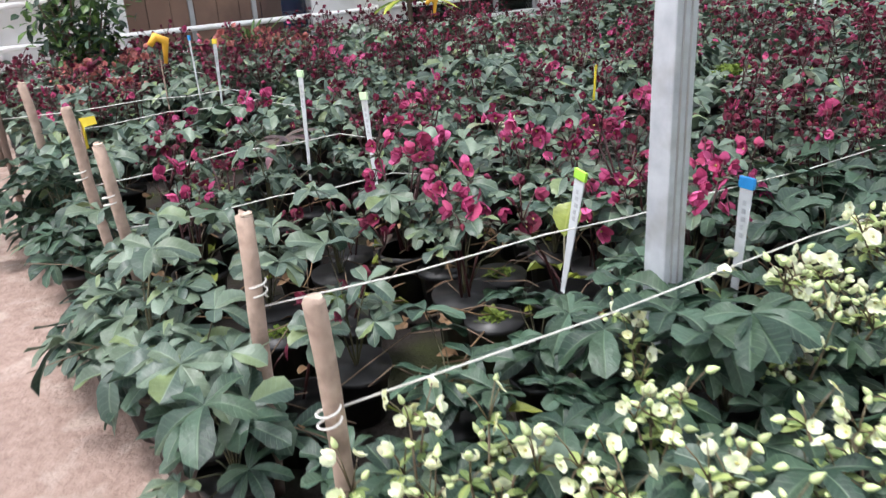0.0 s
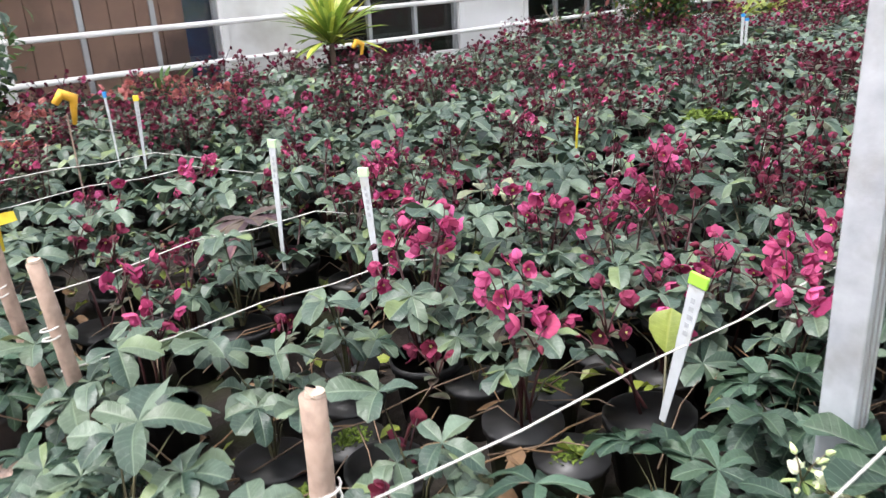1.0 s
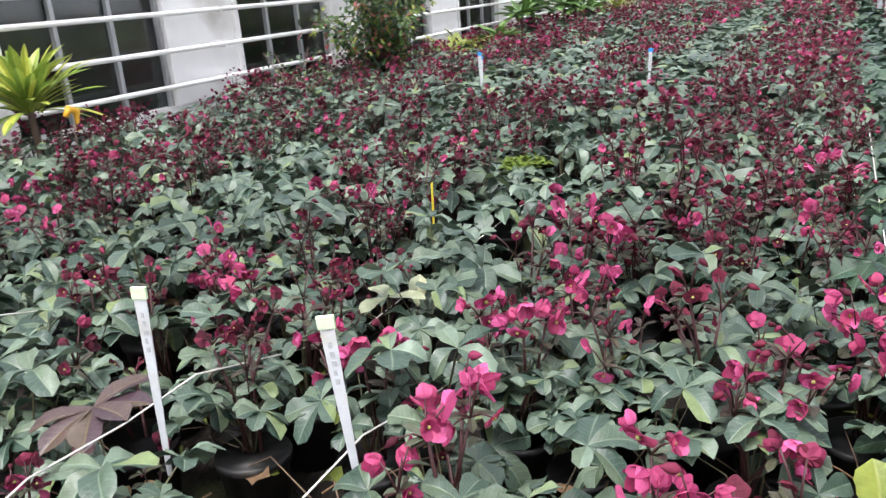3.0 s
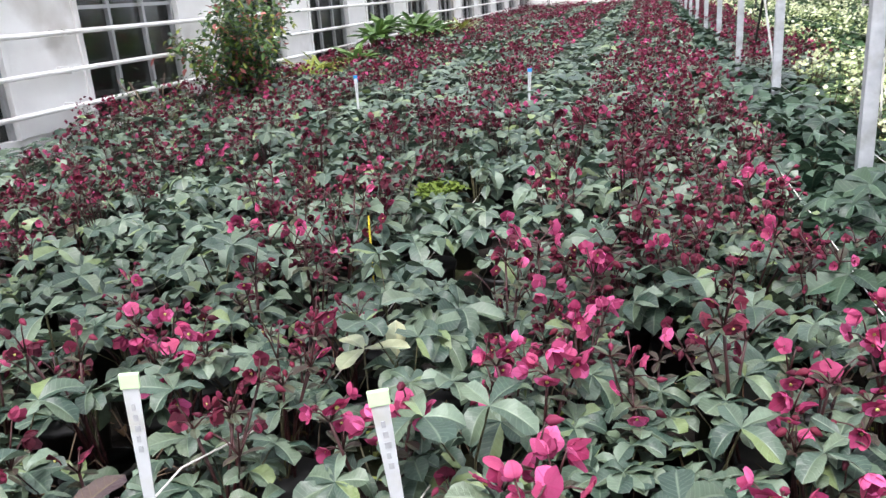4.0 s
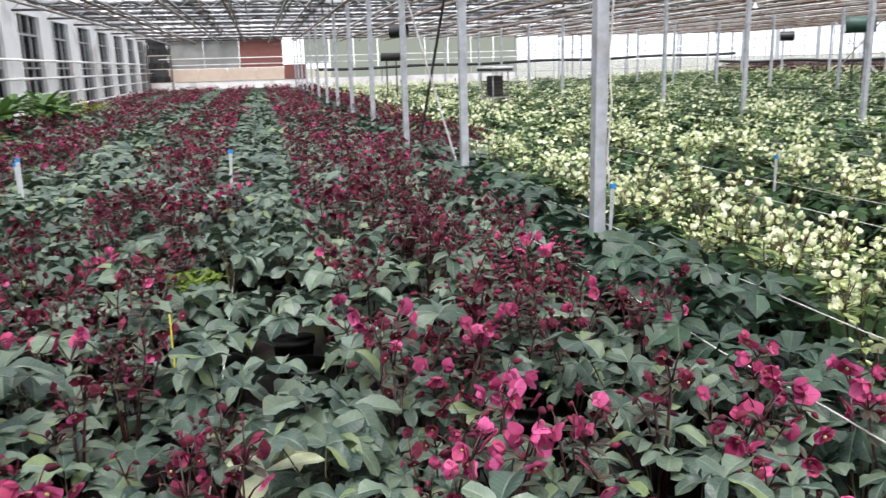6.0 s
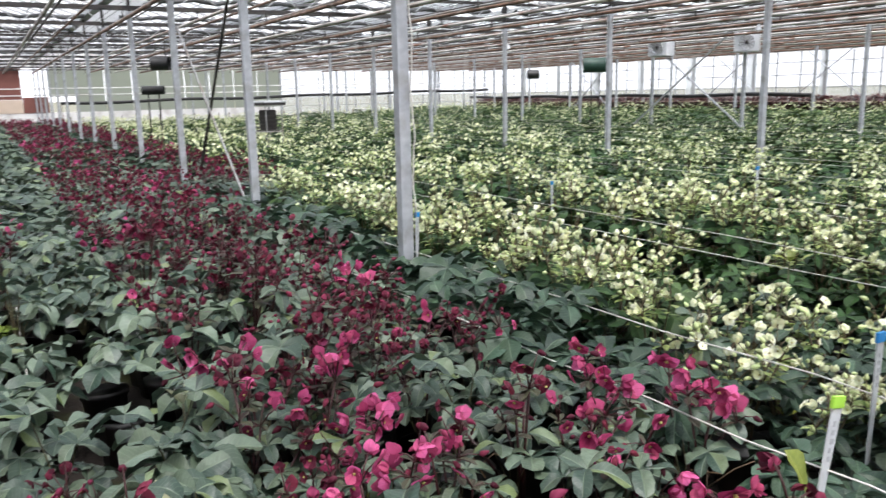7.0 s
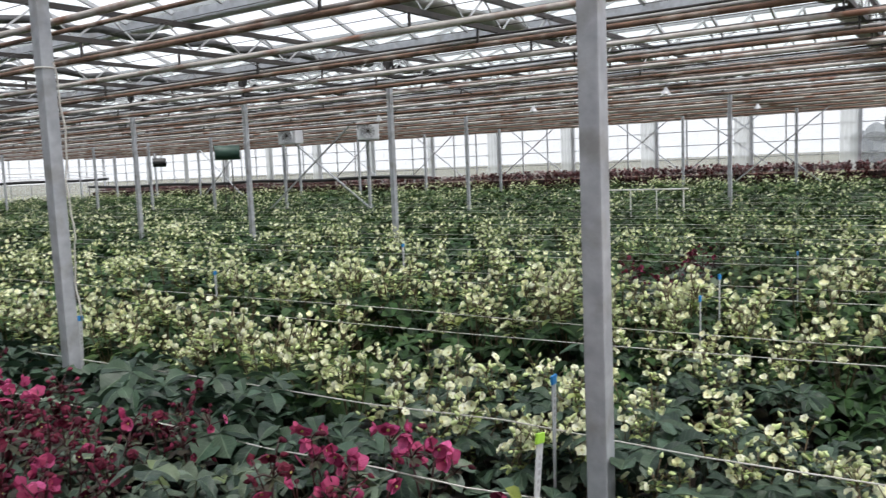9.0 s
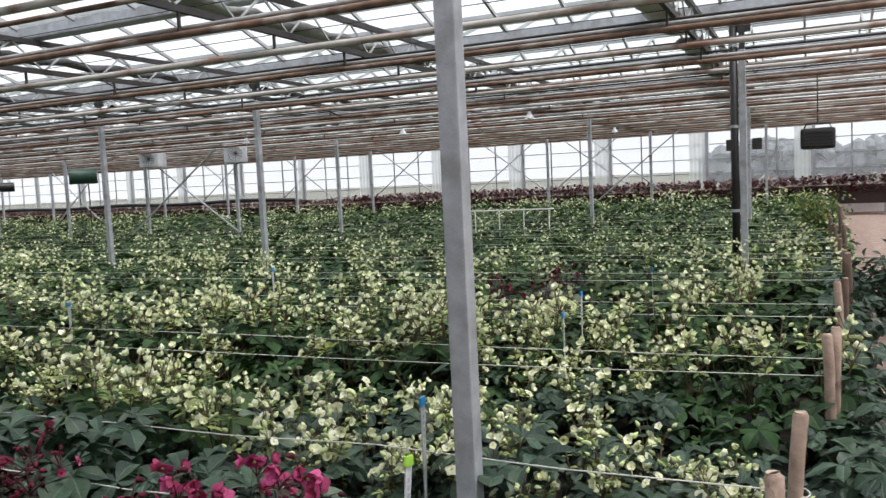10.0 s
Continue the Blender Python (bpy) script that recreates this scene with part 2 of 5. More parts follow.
M_PRINT = material("faded_print", (0.30, 0.31, 0.33), 0.6, other=(0.42, 0.43, 0.44), scale=90, amount=0.8)
M_TAG_GREEN = material("label_green", (0.34, 0.62, 0.06), 0.5, other=(0.28, 0.52, 0.05), scale=30)
M_TAG_PALE = material("label_pale_green", (0.55, 0.72, 0.45), 0.5, other=(0.46, 0.62, 0.38), scale=30)
M_TAG_BLUE = material("label_blue", (0.02, 0.25, 0.62), 0.5, other=(0.02, 0.2, 0.5), scale=30)
M_YELLOW = material("yellow_plastic", (0.78, 0.62, 0.04), 0.5, other=(0.65, 0.5, 0.03), scale=30)
M_ORANGE = material("orange_plastic", (0.75, 0.40, 0.03), 0.5, other=(0.6, 0.3, 0.02), scale=30)
M_GALV = material("galvanised_steel", (0.53, 0.55, 0.58), 0.45, 0.3, other=(0.33, 0.345, 0.38), scale=16, amount=0.75, bump=0.15, bump_scale=40, stains=(0.34, 0.34, 0.34))
M_GALV2 = material("grey_tube", (0.40, 0.40, 0.40), 0.5, 0.2, other=(0.22, 0.21, 0.205), scale=7, amount=0.8, stains=(0.26, 0.21, 0.18))
M_RUST = material("rusty_pipe", (0.235, 0.135, 0.09), 0.8, 0.1, other=(0.085, 0.055, 0.045), scale=9, amount=0.9, bump=0.4, bump_scale=50, stains=(0.36, 0.30, 0.26))
M_PALEPIPE = material("painted_pipe", (0.56, 0.53, 0.50), 0.55, 0.0, other=(0.38, 0.34, 0.31), scale=7, amount=0.8, stains=(0.22, 0.11, 0.07))
M_DARKSTEEL = material("dark_steel", (0.045, 0.042, 0.042), 0.55, 0.4, other=(0.085, 0.07, 0.06), scale=7)
M_WHITE = material("white_paint", (0.86, 0.85, 0.84), 0.55, other=(0.76, 0.74, 0.73), scale=3, stains=(0.58, 0.55, 0.52), bump=0.1)
M_SCREEN = material("shade_cloth", (0.46, 0.46, 0.45), 0.85, other=(0.28, 0.28, 0.27), scale=6, bump=0.5, bump_scale=25)
# darker copy of the cloth for far screens in shadow against the sky
M_SCREEN_SHADOWED = material("shadowed_screen_cloth", (0.15, 0.15, 0.155), 0.85, other=(0.09, 0.09, 0.09), scale=6, bump=0.5, bump_scale=25)
M_ALU = material("aluminium_bar", (0.48, 0.49, 0.50), 0.45, 0.4, other=(0.36, 0.37, 0.38), scale=6)
M_BLACK = material("black_plastic", (0.012, 0.012, 0.013), 0.5, other=(0.028, 0.027, 0.027), scale=12)
M_GREENFAN = material("green_enamel", (0.03, 0.075, 0.055), 0.5, other=(0.02, 0.05, 0.04), scale=12)
M_BOXWHITE = material("white_enamel", (0.62, 0.63, 0.66), 0.5, other=(0.5, 0.5, 0.52), scale=6)
M_CREAMPANEL = material("cream_panel", (0.62, 0.50, 0.40), 0.7, other=(0.5, 0.4, 0.32), scale=3)
M_REDPANEL = material("brick_red_panel", (0.20, 0.075, 0.06), 0.8, other=(0.14, 0.055, 0.045), scale=4)
M_BROWN = material("brown_board", (0.24, 0.145, 0.105), 0.75, other=(0.16, 0.095, 0.07), scale=3, stains=(0.08, 0.05, 0.04))
# darkness of an unlit room, put into the base colour
M_GLOOM = material("gloom_colour", (0.05, 0.05, 0.052), 0.9, other=(0.03, 0.03, 0.03), scale=2)
M_PANE = pane_material("roof_glass", gloss=0.05)
# pale grey-blue carries the haze over the distant trees
M_HAZED_TREES = material("hazed_trees", (0.17, 0.19, 0.20), 0.95, other=(0.25, 0.27, 0.29), scale=0.3)
M_SKIRT = material("bench_board", (0.045, 0.028, 0.026), 0.9, other=(0.025, 0.018, 0.017), scale=5)
M_WINDOW = pane_material("window_glass", tint=(0.8, 0.84, 0.83), gloss=0.08)
M_GREYPANEL = material("grey_panel", (0.27, 0.27, 0.255), 0.6, other=(0.17, 0.17, 0.16), scale=1.6, amount=0.8, stains=(0.36, 0.36, 0.34))
M_MILKY = pane_material("milky_panel", tint=(0.4, 0.42, 0.38), gloss=0.05, haze=0.75, veil=(0.56, 0.58, 0.52))
M_FIELD = material("outdoor_ground", (0.16, 0.15, 0.11), 0.95, other=(0.09, 0.12, 0.05), scale=0.08)
M_CURTAIN = pane_material("thin_curtain", tint=(0.75, 0.75, 0.75), gloss=0.02, haze=0.6)
M_REDLEAF = leaf_material("red_leaf", (0.045, 0.010, 0.014), (0.13, 0.028, 0.03), (0.14, 0.04, 0.04))

# ---- mesh helpers ----


class Geo:
    """Quads with a material slot each, gathered as arrays."""

    def __init__(self):
        self.v, self.f, self.m, self.uv, self.n = [], [], [], [], 0

    def add(self, v, f, m=0, uv=None):
        v, f = np.asarray(v, float), np.asarray(f, int)
        self.v.append(v)
        self.f.append(f + self.n)
        self.m.append(np.full(len(f), m))
        self.uv.append(np.zeros((len(v), 2)) if uv is None else np.asarray(uv, float))
        self.n += len(v)
        return self

    def put(self, other, turn=None, place=(0, 0, 0), scale=1.0, slots=None):
        v, f, m, uv = other.arrays()
        w = v * scale
        if turn is not None:
            w = w @ turn.T
        self.v.append(w + np.asarray(place))
        self.f.append(f + self.n)
        self.m.append(m if slots is None else np.asarray(slots)[m])
        self.uv.append(uv)
        self.n += len(v)

    def arrays(self):
        if len(self.v) > 1:
            self.v, self.f = [np.concatenate(self.v)], [np.concatenate(self.f)]
            self.m, self.uv = [np.concatenate(self.m)], [np.concatenate(self.uv)]
        return self.v[0], self.f[0], self.m[0], self.uv[0]

    def mesh(self, name, mats, smooth=True):
        v, f, m, uv = self.arrays()
        me = bpy.data.meshes.new(name)
        me.vertices.add(len(v))
        me.vertices.foreach_set("co", v.astype(np.float32).ravel())
        me.loops.add(f.size)
        me.loops.foreach_set("vertex_index", f.astype(np.int32).ravel())
        me.polygons.add(len(f))
        me.polygons.foreach_set("loop_start", np.arange(0, f.size, 4, dtype=np.int32))
        me.polygons.foreach_set("material_index", m.astype(np.int32))
        me.polygons.foreach_set("use_smooth", np.full(len(f), smooth))
        layer = me.uv_layers.new(name="UVMap")
        layer.data.foreach_set("uv", uv[f.ravel()].astype(np.float32).ravel())
        me.update(calc_edges=True)
        rib = uv[:, 1] == 2.0
        if smooth and rib.any():
            ends = np.zeros(len(me.edges) * 2, np.int32)
            me.edges.foreach_get("vertices", ends)
            crease = rib[ends].reshape(-1, 2).all(axis=1)
            me.attributes.new("sharp_edge", "BOOLEAN", "EDGE").data.foreach_set("value", crease)
        for x in mats:
            me.materials.append(x)
        return me


def rot(axis, a):
    c, s = math.cos(a), math.sin(a)
    if axis == "x":
        return np.array([[1, 0, 0], [0, c, -s], [0, s, c]])
    if axis == "y":
        return np.array([[c, 0, s], [0, 1, 0], [-s, 0, c]])
    return np.array([[c, -s, 0], [s, c, 0], [0, 0, 1]])


def tube(points, radii, sides=6, caps=True):
    """A round tube along points, as quads."""
    P = np.asarray(points, float)
    if np.isscalar(radii):
        radii = [radii] * len(P)
    rings, faces = [], []
    for i, p in enumerate(P):
        d = P[min(i + 1, len(P) - 1)] - P[max(i - 1, 0)]
        d = d / (np.linalg.norm(d) + 1e-9)
        up = np.array([0, 0, 1.0]) if abs(d[2]) < 0.9 else np.array([1.0, 0, 0])
        a = np.cross(d, up)
        a /= np.linalg.norm(a)
        b = np.cross(d, a)
        for k in range(sides):
            w = 2 * math.pi * k / sides
            rings.append(p + radii[i] * (math.cos(w) * a + math.sin(w) * b))
    n = len(P)
    for i in range(n - 1):
        for k in range(sides):
            k2 = (k + 1) % sides
            faces.append((i * sides + k, (i + 1) * sides + k, (i + 1) * sides + k2, i * sides + k2))
    v = list(rings)
    if caps:
        for i in (0, n - 1):
            c = len(v)
            v.append(P[i])
            for k in range(0, sides, 2):
                q = (i * sides + k, i * sides + (k + 1) % sides, i * sides + (k + 2) % sides, c)
                faces.append(q if i == 0 else q[::-1])
    return np.array(v), np.array(faces)


def block(x0, x1, y0, y1, z0, z1):
    v = [(x, y, z) for x in (x0, x1) for y in (y0, y1) for z in (z0, z1)]
    return np.array(v, float), np.array([(0, 1, 3, 2), (4, 6, 7, 5), (0, 4, 5, 1), (2, 3, 7, 6), (0, 2, 6, 4), (1, 5, 7, 3)])


def part(name, geo, mats, parent=None, label="", smooth=False, bevel=0.0):
    """One mesh object under a thing or a part."""
    me = geo if isinstance(geo, bpy.types.Mesh) else geo.mesh(name, mats if isinstance(mats, (list, tuple)) else [mats], smooth)
    if bevel:
        bm = bmesh.new()
        bm.from_mesh(me)
        bmesh.ops.remove_doubles(bm, verts=bm.verts, dist=1e-5)
        edges = [e for e in bm.edges if len(e.link_faces) == 2 and e.calc_face_angle(0) > 0.5]
        bmesh.ops.bevel(bm, geom=edges, offset=bevel, segments=2, affect="EDGES", profile=0.6, clamp_overlap=True)
        bm.to_mesh(me)
        bm.free()
    ob = new(name, me)
    if parent:
        ob.parent = parent
    if label:
        ob["label"] = label
    return ob


def empty(name, m, label, category, group=""):
    e = new(name)
    e.matrix_basis = m
    e.empty_display_size = 0.05
    return tagged(e, label, category, group)


def bar(a, b, r, sides=6):
    return Geo().add(*tube([a, b], r, sides))


def beam(a, b, w, h):
    """A square-section bar from a to b."""
    a, b = np.array(a, float), np.array(b, float)
    d = (b - a) / np.linalg.norm(b - a)
    up = np.array([0, 0, 1.0]) if abs(d[2]) < 0.95 else np.array([1.0, 0, 0])
    s = np.cross(d, up)
    s /= np.linalg.norm(s)
    u = np.cross(s, d)
    v = [p + i * s * w / 2 + j * u * h / 2 for p in (a, b) for i, j in ((-1, -1), (1, -1), (1, 1), (-1, 1))]
    f = [(0, 1, 5, 4), (1, 2, 6, 5), (2, 3, 7, 6), (3, 0, 4, 7), (3, 2, 1, 0), (4, 5, 6, 7)]
    return np.array(v), np.array(f)

# ---- setting ----
X_BACK, X_END, Y_LEFT, Y_RIGHT = -2.4, 41.0, 8.2, -22.4
Z_GUT, Z_RIDGE = 3.12, 3.8
COLS_X = [1.78 + 3.0 * k for k in range(-1, 14)]
ROWS_Y = [1.42, -5.38, -12.18, -18.98]

g = Geo()
g.add([(-900, -900, -0.06), (900, -900, -0.06), (900, 900, -0.06), (-900, 900, -0.06)], [(0, 1, 2, 3)])
tagged(part("ground", g, M_FIELD), "bare outdoor ground round the greenhouse", "ground", kind="structure")


def sheet(name, x0, x1, y0, y1, z, mat, label, category, cell=0.25, rough=0.012):
    nx, ny = max(2, int((x1 - x0) / cell)), max(2, int((y1 - y0) / cell))
    v = [(x, y, z + rough * noise.noise((x * 1.7, y * 1.7, 3.1)) * (0 < i < nx and 0 < j < ny)) for i, x in enumerate(np.linspace(x0, x1, nx + 1)) for j, y in enumerate(np.linspace(y0, y1, ny + 1))]
    f = [(i * (ny + 1) + j, (i + 1) * (ny + 1) + j, (i + 1) * (ny + 1) + j + 1, i * (ny + 1) + j + 1) for i in range(nx) for j in range(ny)]
    return tagged(part(name, Geo().add(v, f), mat, smooth=True), label, category, kind="structure")


sheet("floor", 0.55, X_END, Y_RIGHT, Y_LEFT, 0.0, M_BEDGROUND, "dark damp soil and ground cloth under the plant beds", "floor", 0.5)
sheet("pavement", X_BACK, 0.62, Y_RIGHT, Y_LEFT, 0.03, M_AISLE, "worn pinkish concrete aisle beside the beds", "path", 0.3)

# raised edge tube along the aisle
g = Geo()
pts = [(0.66 + 0.02 * math.sin(y * 1.3), y, 0.045) for y in np.arange(Y_RIGHT + 0.3, Y_LEFT - 0.3, 0.5)]
g.add(*tube(pts, 0.032, 8))
tagged(part("drip_pipe", g, M_GALV2, smooth=True), "grey plastic water pipe along the edge of the aisle", "pipe")

# the left wall: white piers, dark glazed openings, rails in front
WIN_X = [3.0 * k - 4.2 for k in range(0, 15)]
WIN_W = 1.93
wall = tagged(part("wall_north", Geo().add(*block(X_BACK, X_END, Y_LEFT, Y_LEFT + 0.12, 0, 0.42)).add(*block(X_BACK, X_END, Y_LEFT, Y_LEFT + 0.12, 2.75, 3.3)), M_WHITE), "white painted greenhouse side wall with tall window openings", "wall", kind="structure")
edges_x = [X_BACK] + [e for w in WIN_X for e in (w, w + WIN_W) if X_BACK < e < X_END] + [X_END]
if WIN_X[0] < X_BACK < WIN_X[0] + WIN_W:
    edges_x = edges_x[1:]
for a, b in zip(edges_x[0::2], edges_x[1::2]):
    g = Geo().add(*block(a, b, Y_LEFT - 0.03, Y_LEFT + 0.12, 0.42, 2.75))
    g.add(*block(a - 0.04, a + 0.03, Y_LEFT - 0.06, Y_LEFT - 0.03, 0.42, 2.75)).add(*block(b - 0.03, b + 0.04, Y_LEFT - 0.06, Y_LEFT - 0.03, 0.42, 2.75))
    part("pier", g, M_WHITE, wall, bevel=0.006)
for i, w in enumerate(WIN_X):
    if w < X_BACK:
        continue
    e = tagged(part("window_%d" % (i + 1), Geo().add(*block(w, w + WIN_W, Y_LEFT + 0.085, Y_LEFT + 0.09, 0.42, 2.75)), M_WINDOW), "dark glazed opening with thin grey mullions", "window", kind="structure")
    e.visible_shadow = False
    for t in (0.0, 0.34, 0.68, 1.0):
        xx = w + 0.03 + t * (WIN_W - 0.06)
        part("mullion", Geo().add(*block(xx - 0.022, xx + 0.022, Y_LEFT + 0.03, Y_LEFT + 0.08, 0.42, 2.75)), M_ALU, e)
    part("transom", Geo().add(*block(w, w + WIN_W, Y_LEFT + 0.035, Y_LEFT + 0.075, 1.56, 1.60)), M_ALU, e)
    part("transom", Geo().add(*block(w, w + WIN_W, Y_LEFT + 0.035, Y_LEFT + 0.075, 2.3, 2.34)), M_ALU, e)
# closed hall added behind it to keep the windows dark; gloom also in its colour
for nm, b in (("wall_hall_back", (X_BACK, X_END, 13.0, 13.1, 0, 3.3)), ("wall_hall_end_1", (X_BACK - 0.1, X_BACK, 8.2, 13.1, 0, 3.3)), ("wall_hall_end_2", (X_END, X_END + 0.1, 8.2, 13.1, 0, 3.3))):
    tagged(part(nm, Geo().add(*block(*b)), M_GLOOM), "dim plastered wall of the hall behind the windows", "wall", kind="structure")
tagged(part("ceiling_hall", Geo().add(*block(X_BACK, X_END, 8.32, 13.1, 3.3, 3.4)), M_GLOOM), "closed dark ceiling of the hall behind the windows", "ceiling", kind="structure")
tagged(part("floor_hall", Geo().add(*block(X_BACK, X_END, 8.32, 13.1, -0.05, 0.0)), M_GLOOM), "dark floor of the hall behind the windows", "floor", kind="structure")
for x0, n in ((-1.17, 8), (1.83, 7)):
    ob = empty("window_boarding", pose(x0, 8.256, 0.45), "brown wooden boards closing a window from inside", "boards", "window boards")
    for j in range(n):
        part("board", Geo().add(*block(j * 0.225, j * 0.225 + 0.218, 0, 0.022 + 0.004 * (j % 2), 0, 2.25)), M_BROWN, ob, bevel=0.003)
ob = empty("blue_barrel", pose(3.60, 8.80, 0), "tall blue plastic barrel behind the window", "barrel")
part("drum", Geo().add(*tube([(0, 0, 0), (0, 0, 0.05), (0, 0, 1.25), (0, 0, 1.3)], [0.27, 0.29, 0.29, 0.26], 20)), material("blue_drum", (0.02, 0.08, 0.26), 0.45, other=(0.015, 0.06, 0.2)), ob, smooth=True)
part("lid", Geo().add(*tube([(0, 0, 1.3), (0, 0, 1.34)], 0.27, 20)), M_BLACK, ob)

# rails on the left wall
for z, r in ((0.64, 0.026), (0.99, 0.026), (1.35, 0.026), (1.74, 0.026)):
    rail = tagged(part("heating_rail", bar((X_BACK + 0.1, 8.02, z), (X_END - 0.2, 8.02, z), r, 8), M_WHITE, smooth=True), "long white painted heating pipe on the side wall", "pipe", "wall pipes")
    for x in np.arange(1.4, 40, 3.0):
        part("clip", Geo().add(*block(x - 0.02, x + 0.02, 8.0, 8.19, z - 0.035, z + 0.035)), M_WHITE, rail)

# end wall
wall = tagged(part("wall_east", Geo().add(*block(X_END, X_END + 0.12, -9.9, Y_LEFT, 0, 0.9)).add(*block(X_END, X_END + 0.12, -9.9, Y_LEFT, 2.9, 3.9)), M_WHITE), "low white base and head of the far gable wall", "wall", kind="structure")
# the corner panel reuses the near-black gloom colour
for y0, y1, z0, z1, m in ((1.95, 7.3, 0.9, 1.5, M_CREAMPANEL), (1.95, 4.0, 1.5, 2.9, M_REDPANEL), (0.9, 1.95, 0.9, 1.6, M_REDPANEL), (4.0, 7.3, 1.5, 2.9, M_GREYPANEL), (7.3, 8.2, 0.9, 2.9, M_GLOOM)):
    for k in range(max(1, int((y1 - y0) / 1.2))):
        n = max(1, int((y1 - y0) / 1.2))
        a, b = y0 + (y1 - y0) * k / n, y0 + (y1 - y0) * (k + 1) / n
        part("panel", Geo().add(*block(X_END - 0.02, X_END + 0.1, a + 0.01, b - 0.01, z0, z1 - 0.01)), m, wall)
for k in range(9):
    part("panel", Geo().add(*block(X_END + 0.02, X_END + 0.05, 0.9 - 1.2 * (k + 1) + 0.02, 0.9 - 1.2 * k - 0.02, 0.9 if k else 1.6, 2.9)), M_MILKY, wall, "pale green translucent sheet")


def glass_wall(name, along, fixed, a0, a1, label):
    """A glazed wall with base, mullions and rails, along x or y."""
    def box(p0, p1, q0, q1, z0, z1):
        return block(p0, p1, fixed + q0, fixed + q1, z0, z1) if along == "x" else block(fixed + q0, fixed + q1, p0, p1, z0, z1)
    w = tagged(part(name, Geo().add(*box(a0, a1, -0.06, 0.06, 0, 0.45)).add(*box(a0, a1, -0.05, 0.05, 3.05, 3.2)), M_WHITE), label, "wall", kind="structure")
    n = int((a1 - a0) / 1.0)
    for i in range(n + 1):
        p = a0 + (a1 - a0) * i / n
        big = i % 3 == 0
        r = 0.05 if big else 0.02
        part("mullion", Geo().add(*box(p - r, p + r, -r, r, 0.45, 3.05)), M_GALV if big else M_ALU, w)
    for z in (0.9, 1.35, 1.8, 2.25, 2.7):
        part("rail", Geo().add(*box(a0, a1, -0.012, 0.012, z - 0.012, z + 0.012)), M_ALU, w)
    p = part("pane", Geo().add(*box(a0, a1, 0.02, 0.024, 0.45, 3.05)), M_WINDOW2, w)
    p.visible_shadow = False
    return w


M_WINDOW2 = pane_material("wall_glass", tint=(0.96, 0.97, 0.97), gloss=0.06, haze=0.14, veil=(0.82, 0.84, 0.88))
glass_wall("wall_south", "x", Y_RIGHT, X_BACK, X_END, "glazed far side wall with thin metal mullions")
glass_wall("wall_east_2", "y", X_END, Y_RIGHT, -9.9, "glazed end of the far gable wall")
# west wall is out of view, glazed to brighten surfaces facing the aisle
glass_wall("wall_west", "y", X_BACK - 0.06, Y_RIGHT, Y_LEFT, "unseen glazed wall with a white base, added for side light")
# a ragged line of far trees outside, the haze mixed into their colour
rt = random.Random(63)
g = Geo()
for k in range(900):
    x = rt.uniform(-45, 12)
    h = 2.0 + 3.4 * max(0.0, 0.5 + noise.noise((x * 0.12, 3.1, 0.0)))
    s = rt.uniform(0.5, 1.1)
    v, f = tube([(0, 0, -s), (0, 0, -s * 0.4), (0, 0, s * 0.5), (0, 0, s)], [s * 0.3, s, s * 0.8, s * 0.15], 6)
    g.add(v @ rot("x", rt.uniform(-0.6, 0.6)).T + (x, -95 + rt.uniform(-4, 4), max(s * 0.5, h * rt.random() ** 0.6)), f)
tagged(part("backdrop", g, M_HAZED_TREES), "line of far trees beyond the glass, haze put into their colour", "trees", kind="structure")
# hanging pale curtain strips on the far glass
rng = random.Random(5)
for x in np.arange(0.0, 38.0, 3.0):
    g = Geo()
    w0 = rng.uniform(0.3, 0.55)
    rows = []
    for i in range(13):
        s = i / 12
        rows.append([(x + 0.7 + w0 * s, Y_RIGHT + 0.075 + 0.02 * math.sin(s * 25), z) for z in (0.46, 1.9, 3.08)])
    v = [p for r in rows for p in r]
    g.add(v, [(i * 3 + j, (i + 1) * 3 + j, (i + 1) * 3 + j + 1, i * 3 + j + 1) for i in range(12) for j in range(2)])
    tagged(part("curtain", g, M_CURTAIN, smooth=True), "pale hanging shade curtain gathered at the glass", "curtain", "curtains on the far wall")

# ---- roof ----
g_bars, g_pane, g_ridge = Geo(), Geo(), Geo()
spans = [Y_LEFT - 3.4 * k for k in range(10)]
for k in range(9):
    ya, yb = spans[k], spans[k + 1]
    ym = (ya + yb) / 2
    for y0, y1 in ((ya, ym), (yb, ym)):
        g_pane.add([(X_BACK, y0, Z_GUT + 0.1), (X_END, y0, Z_GUT + 0.1), (X_END, y1, Z_RIDGE), (X_BACK, y1, Z_RIDGE)], [(0, 1, 2, 3)])
        for x in np.arange(X_BACK, X_END, 0.8):
            g_bars.add(*beam((x, y0, Z_GUT + 0.07), (x, y1, Z_RIDGE - 0.03), 0.03, 0.045))
        yp, zp = y0 + (y1 - y0) * 0.55, Z_GUT + 0.07 + (Z_RIDGE - Z_GUT - 0.1) * 0.55
        g_bars.add(*beam((X_BACK, yp, zp), (X_END, yp, zp), 0.025, 0.03))
    g_bars.add(*beam((X_BACK, ym, Z_RIDGE), (X_END, ym, Z_RIDGE), 0.07, 0.06))
roof = tagged(part("ceiling", g_bars, M_ALU), "ridged greenhouse roof of thin aluminium glazing bars", "roof", kind="structure")
p = part("pane", g_pane, M_PANE, roof, "clear roof glass")
p.visible_shadow = False
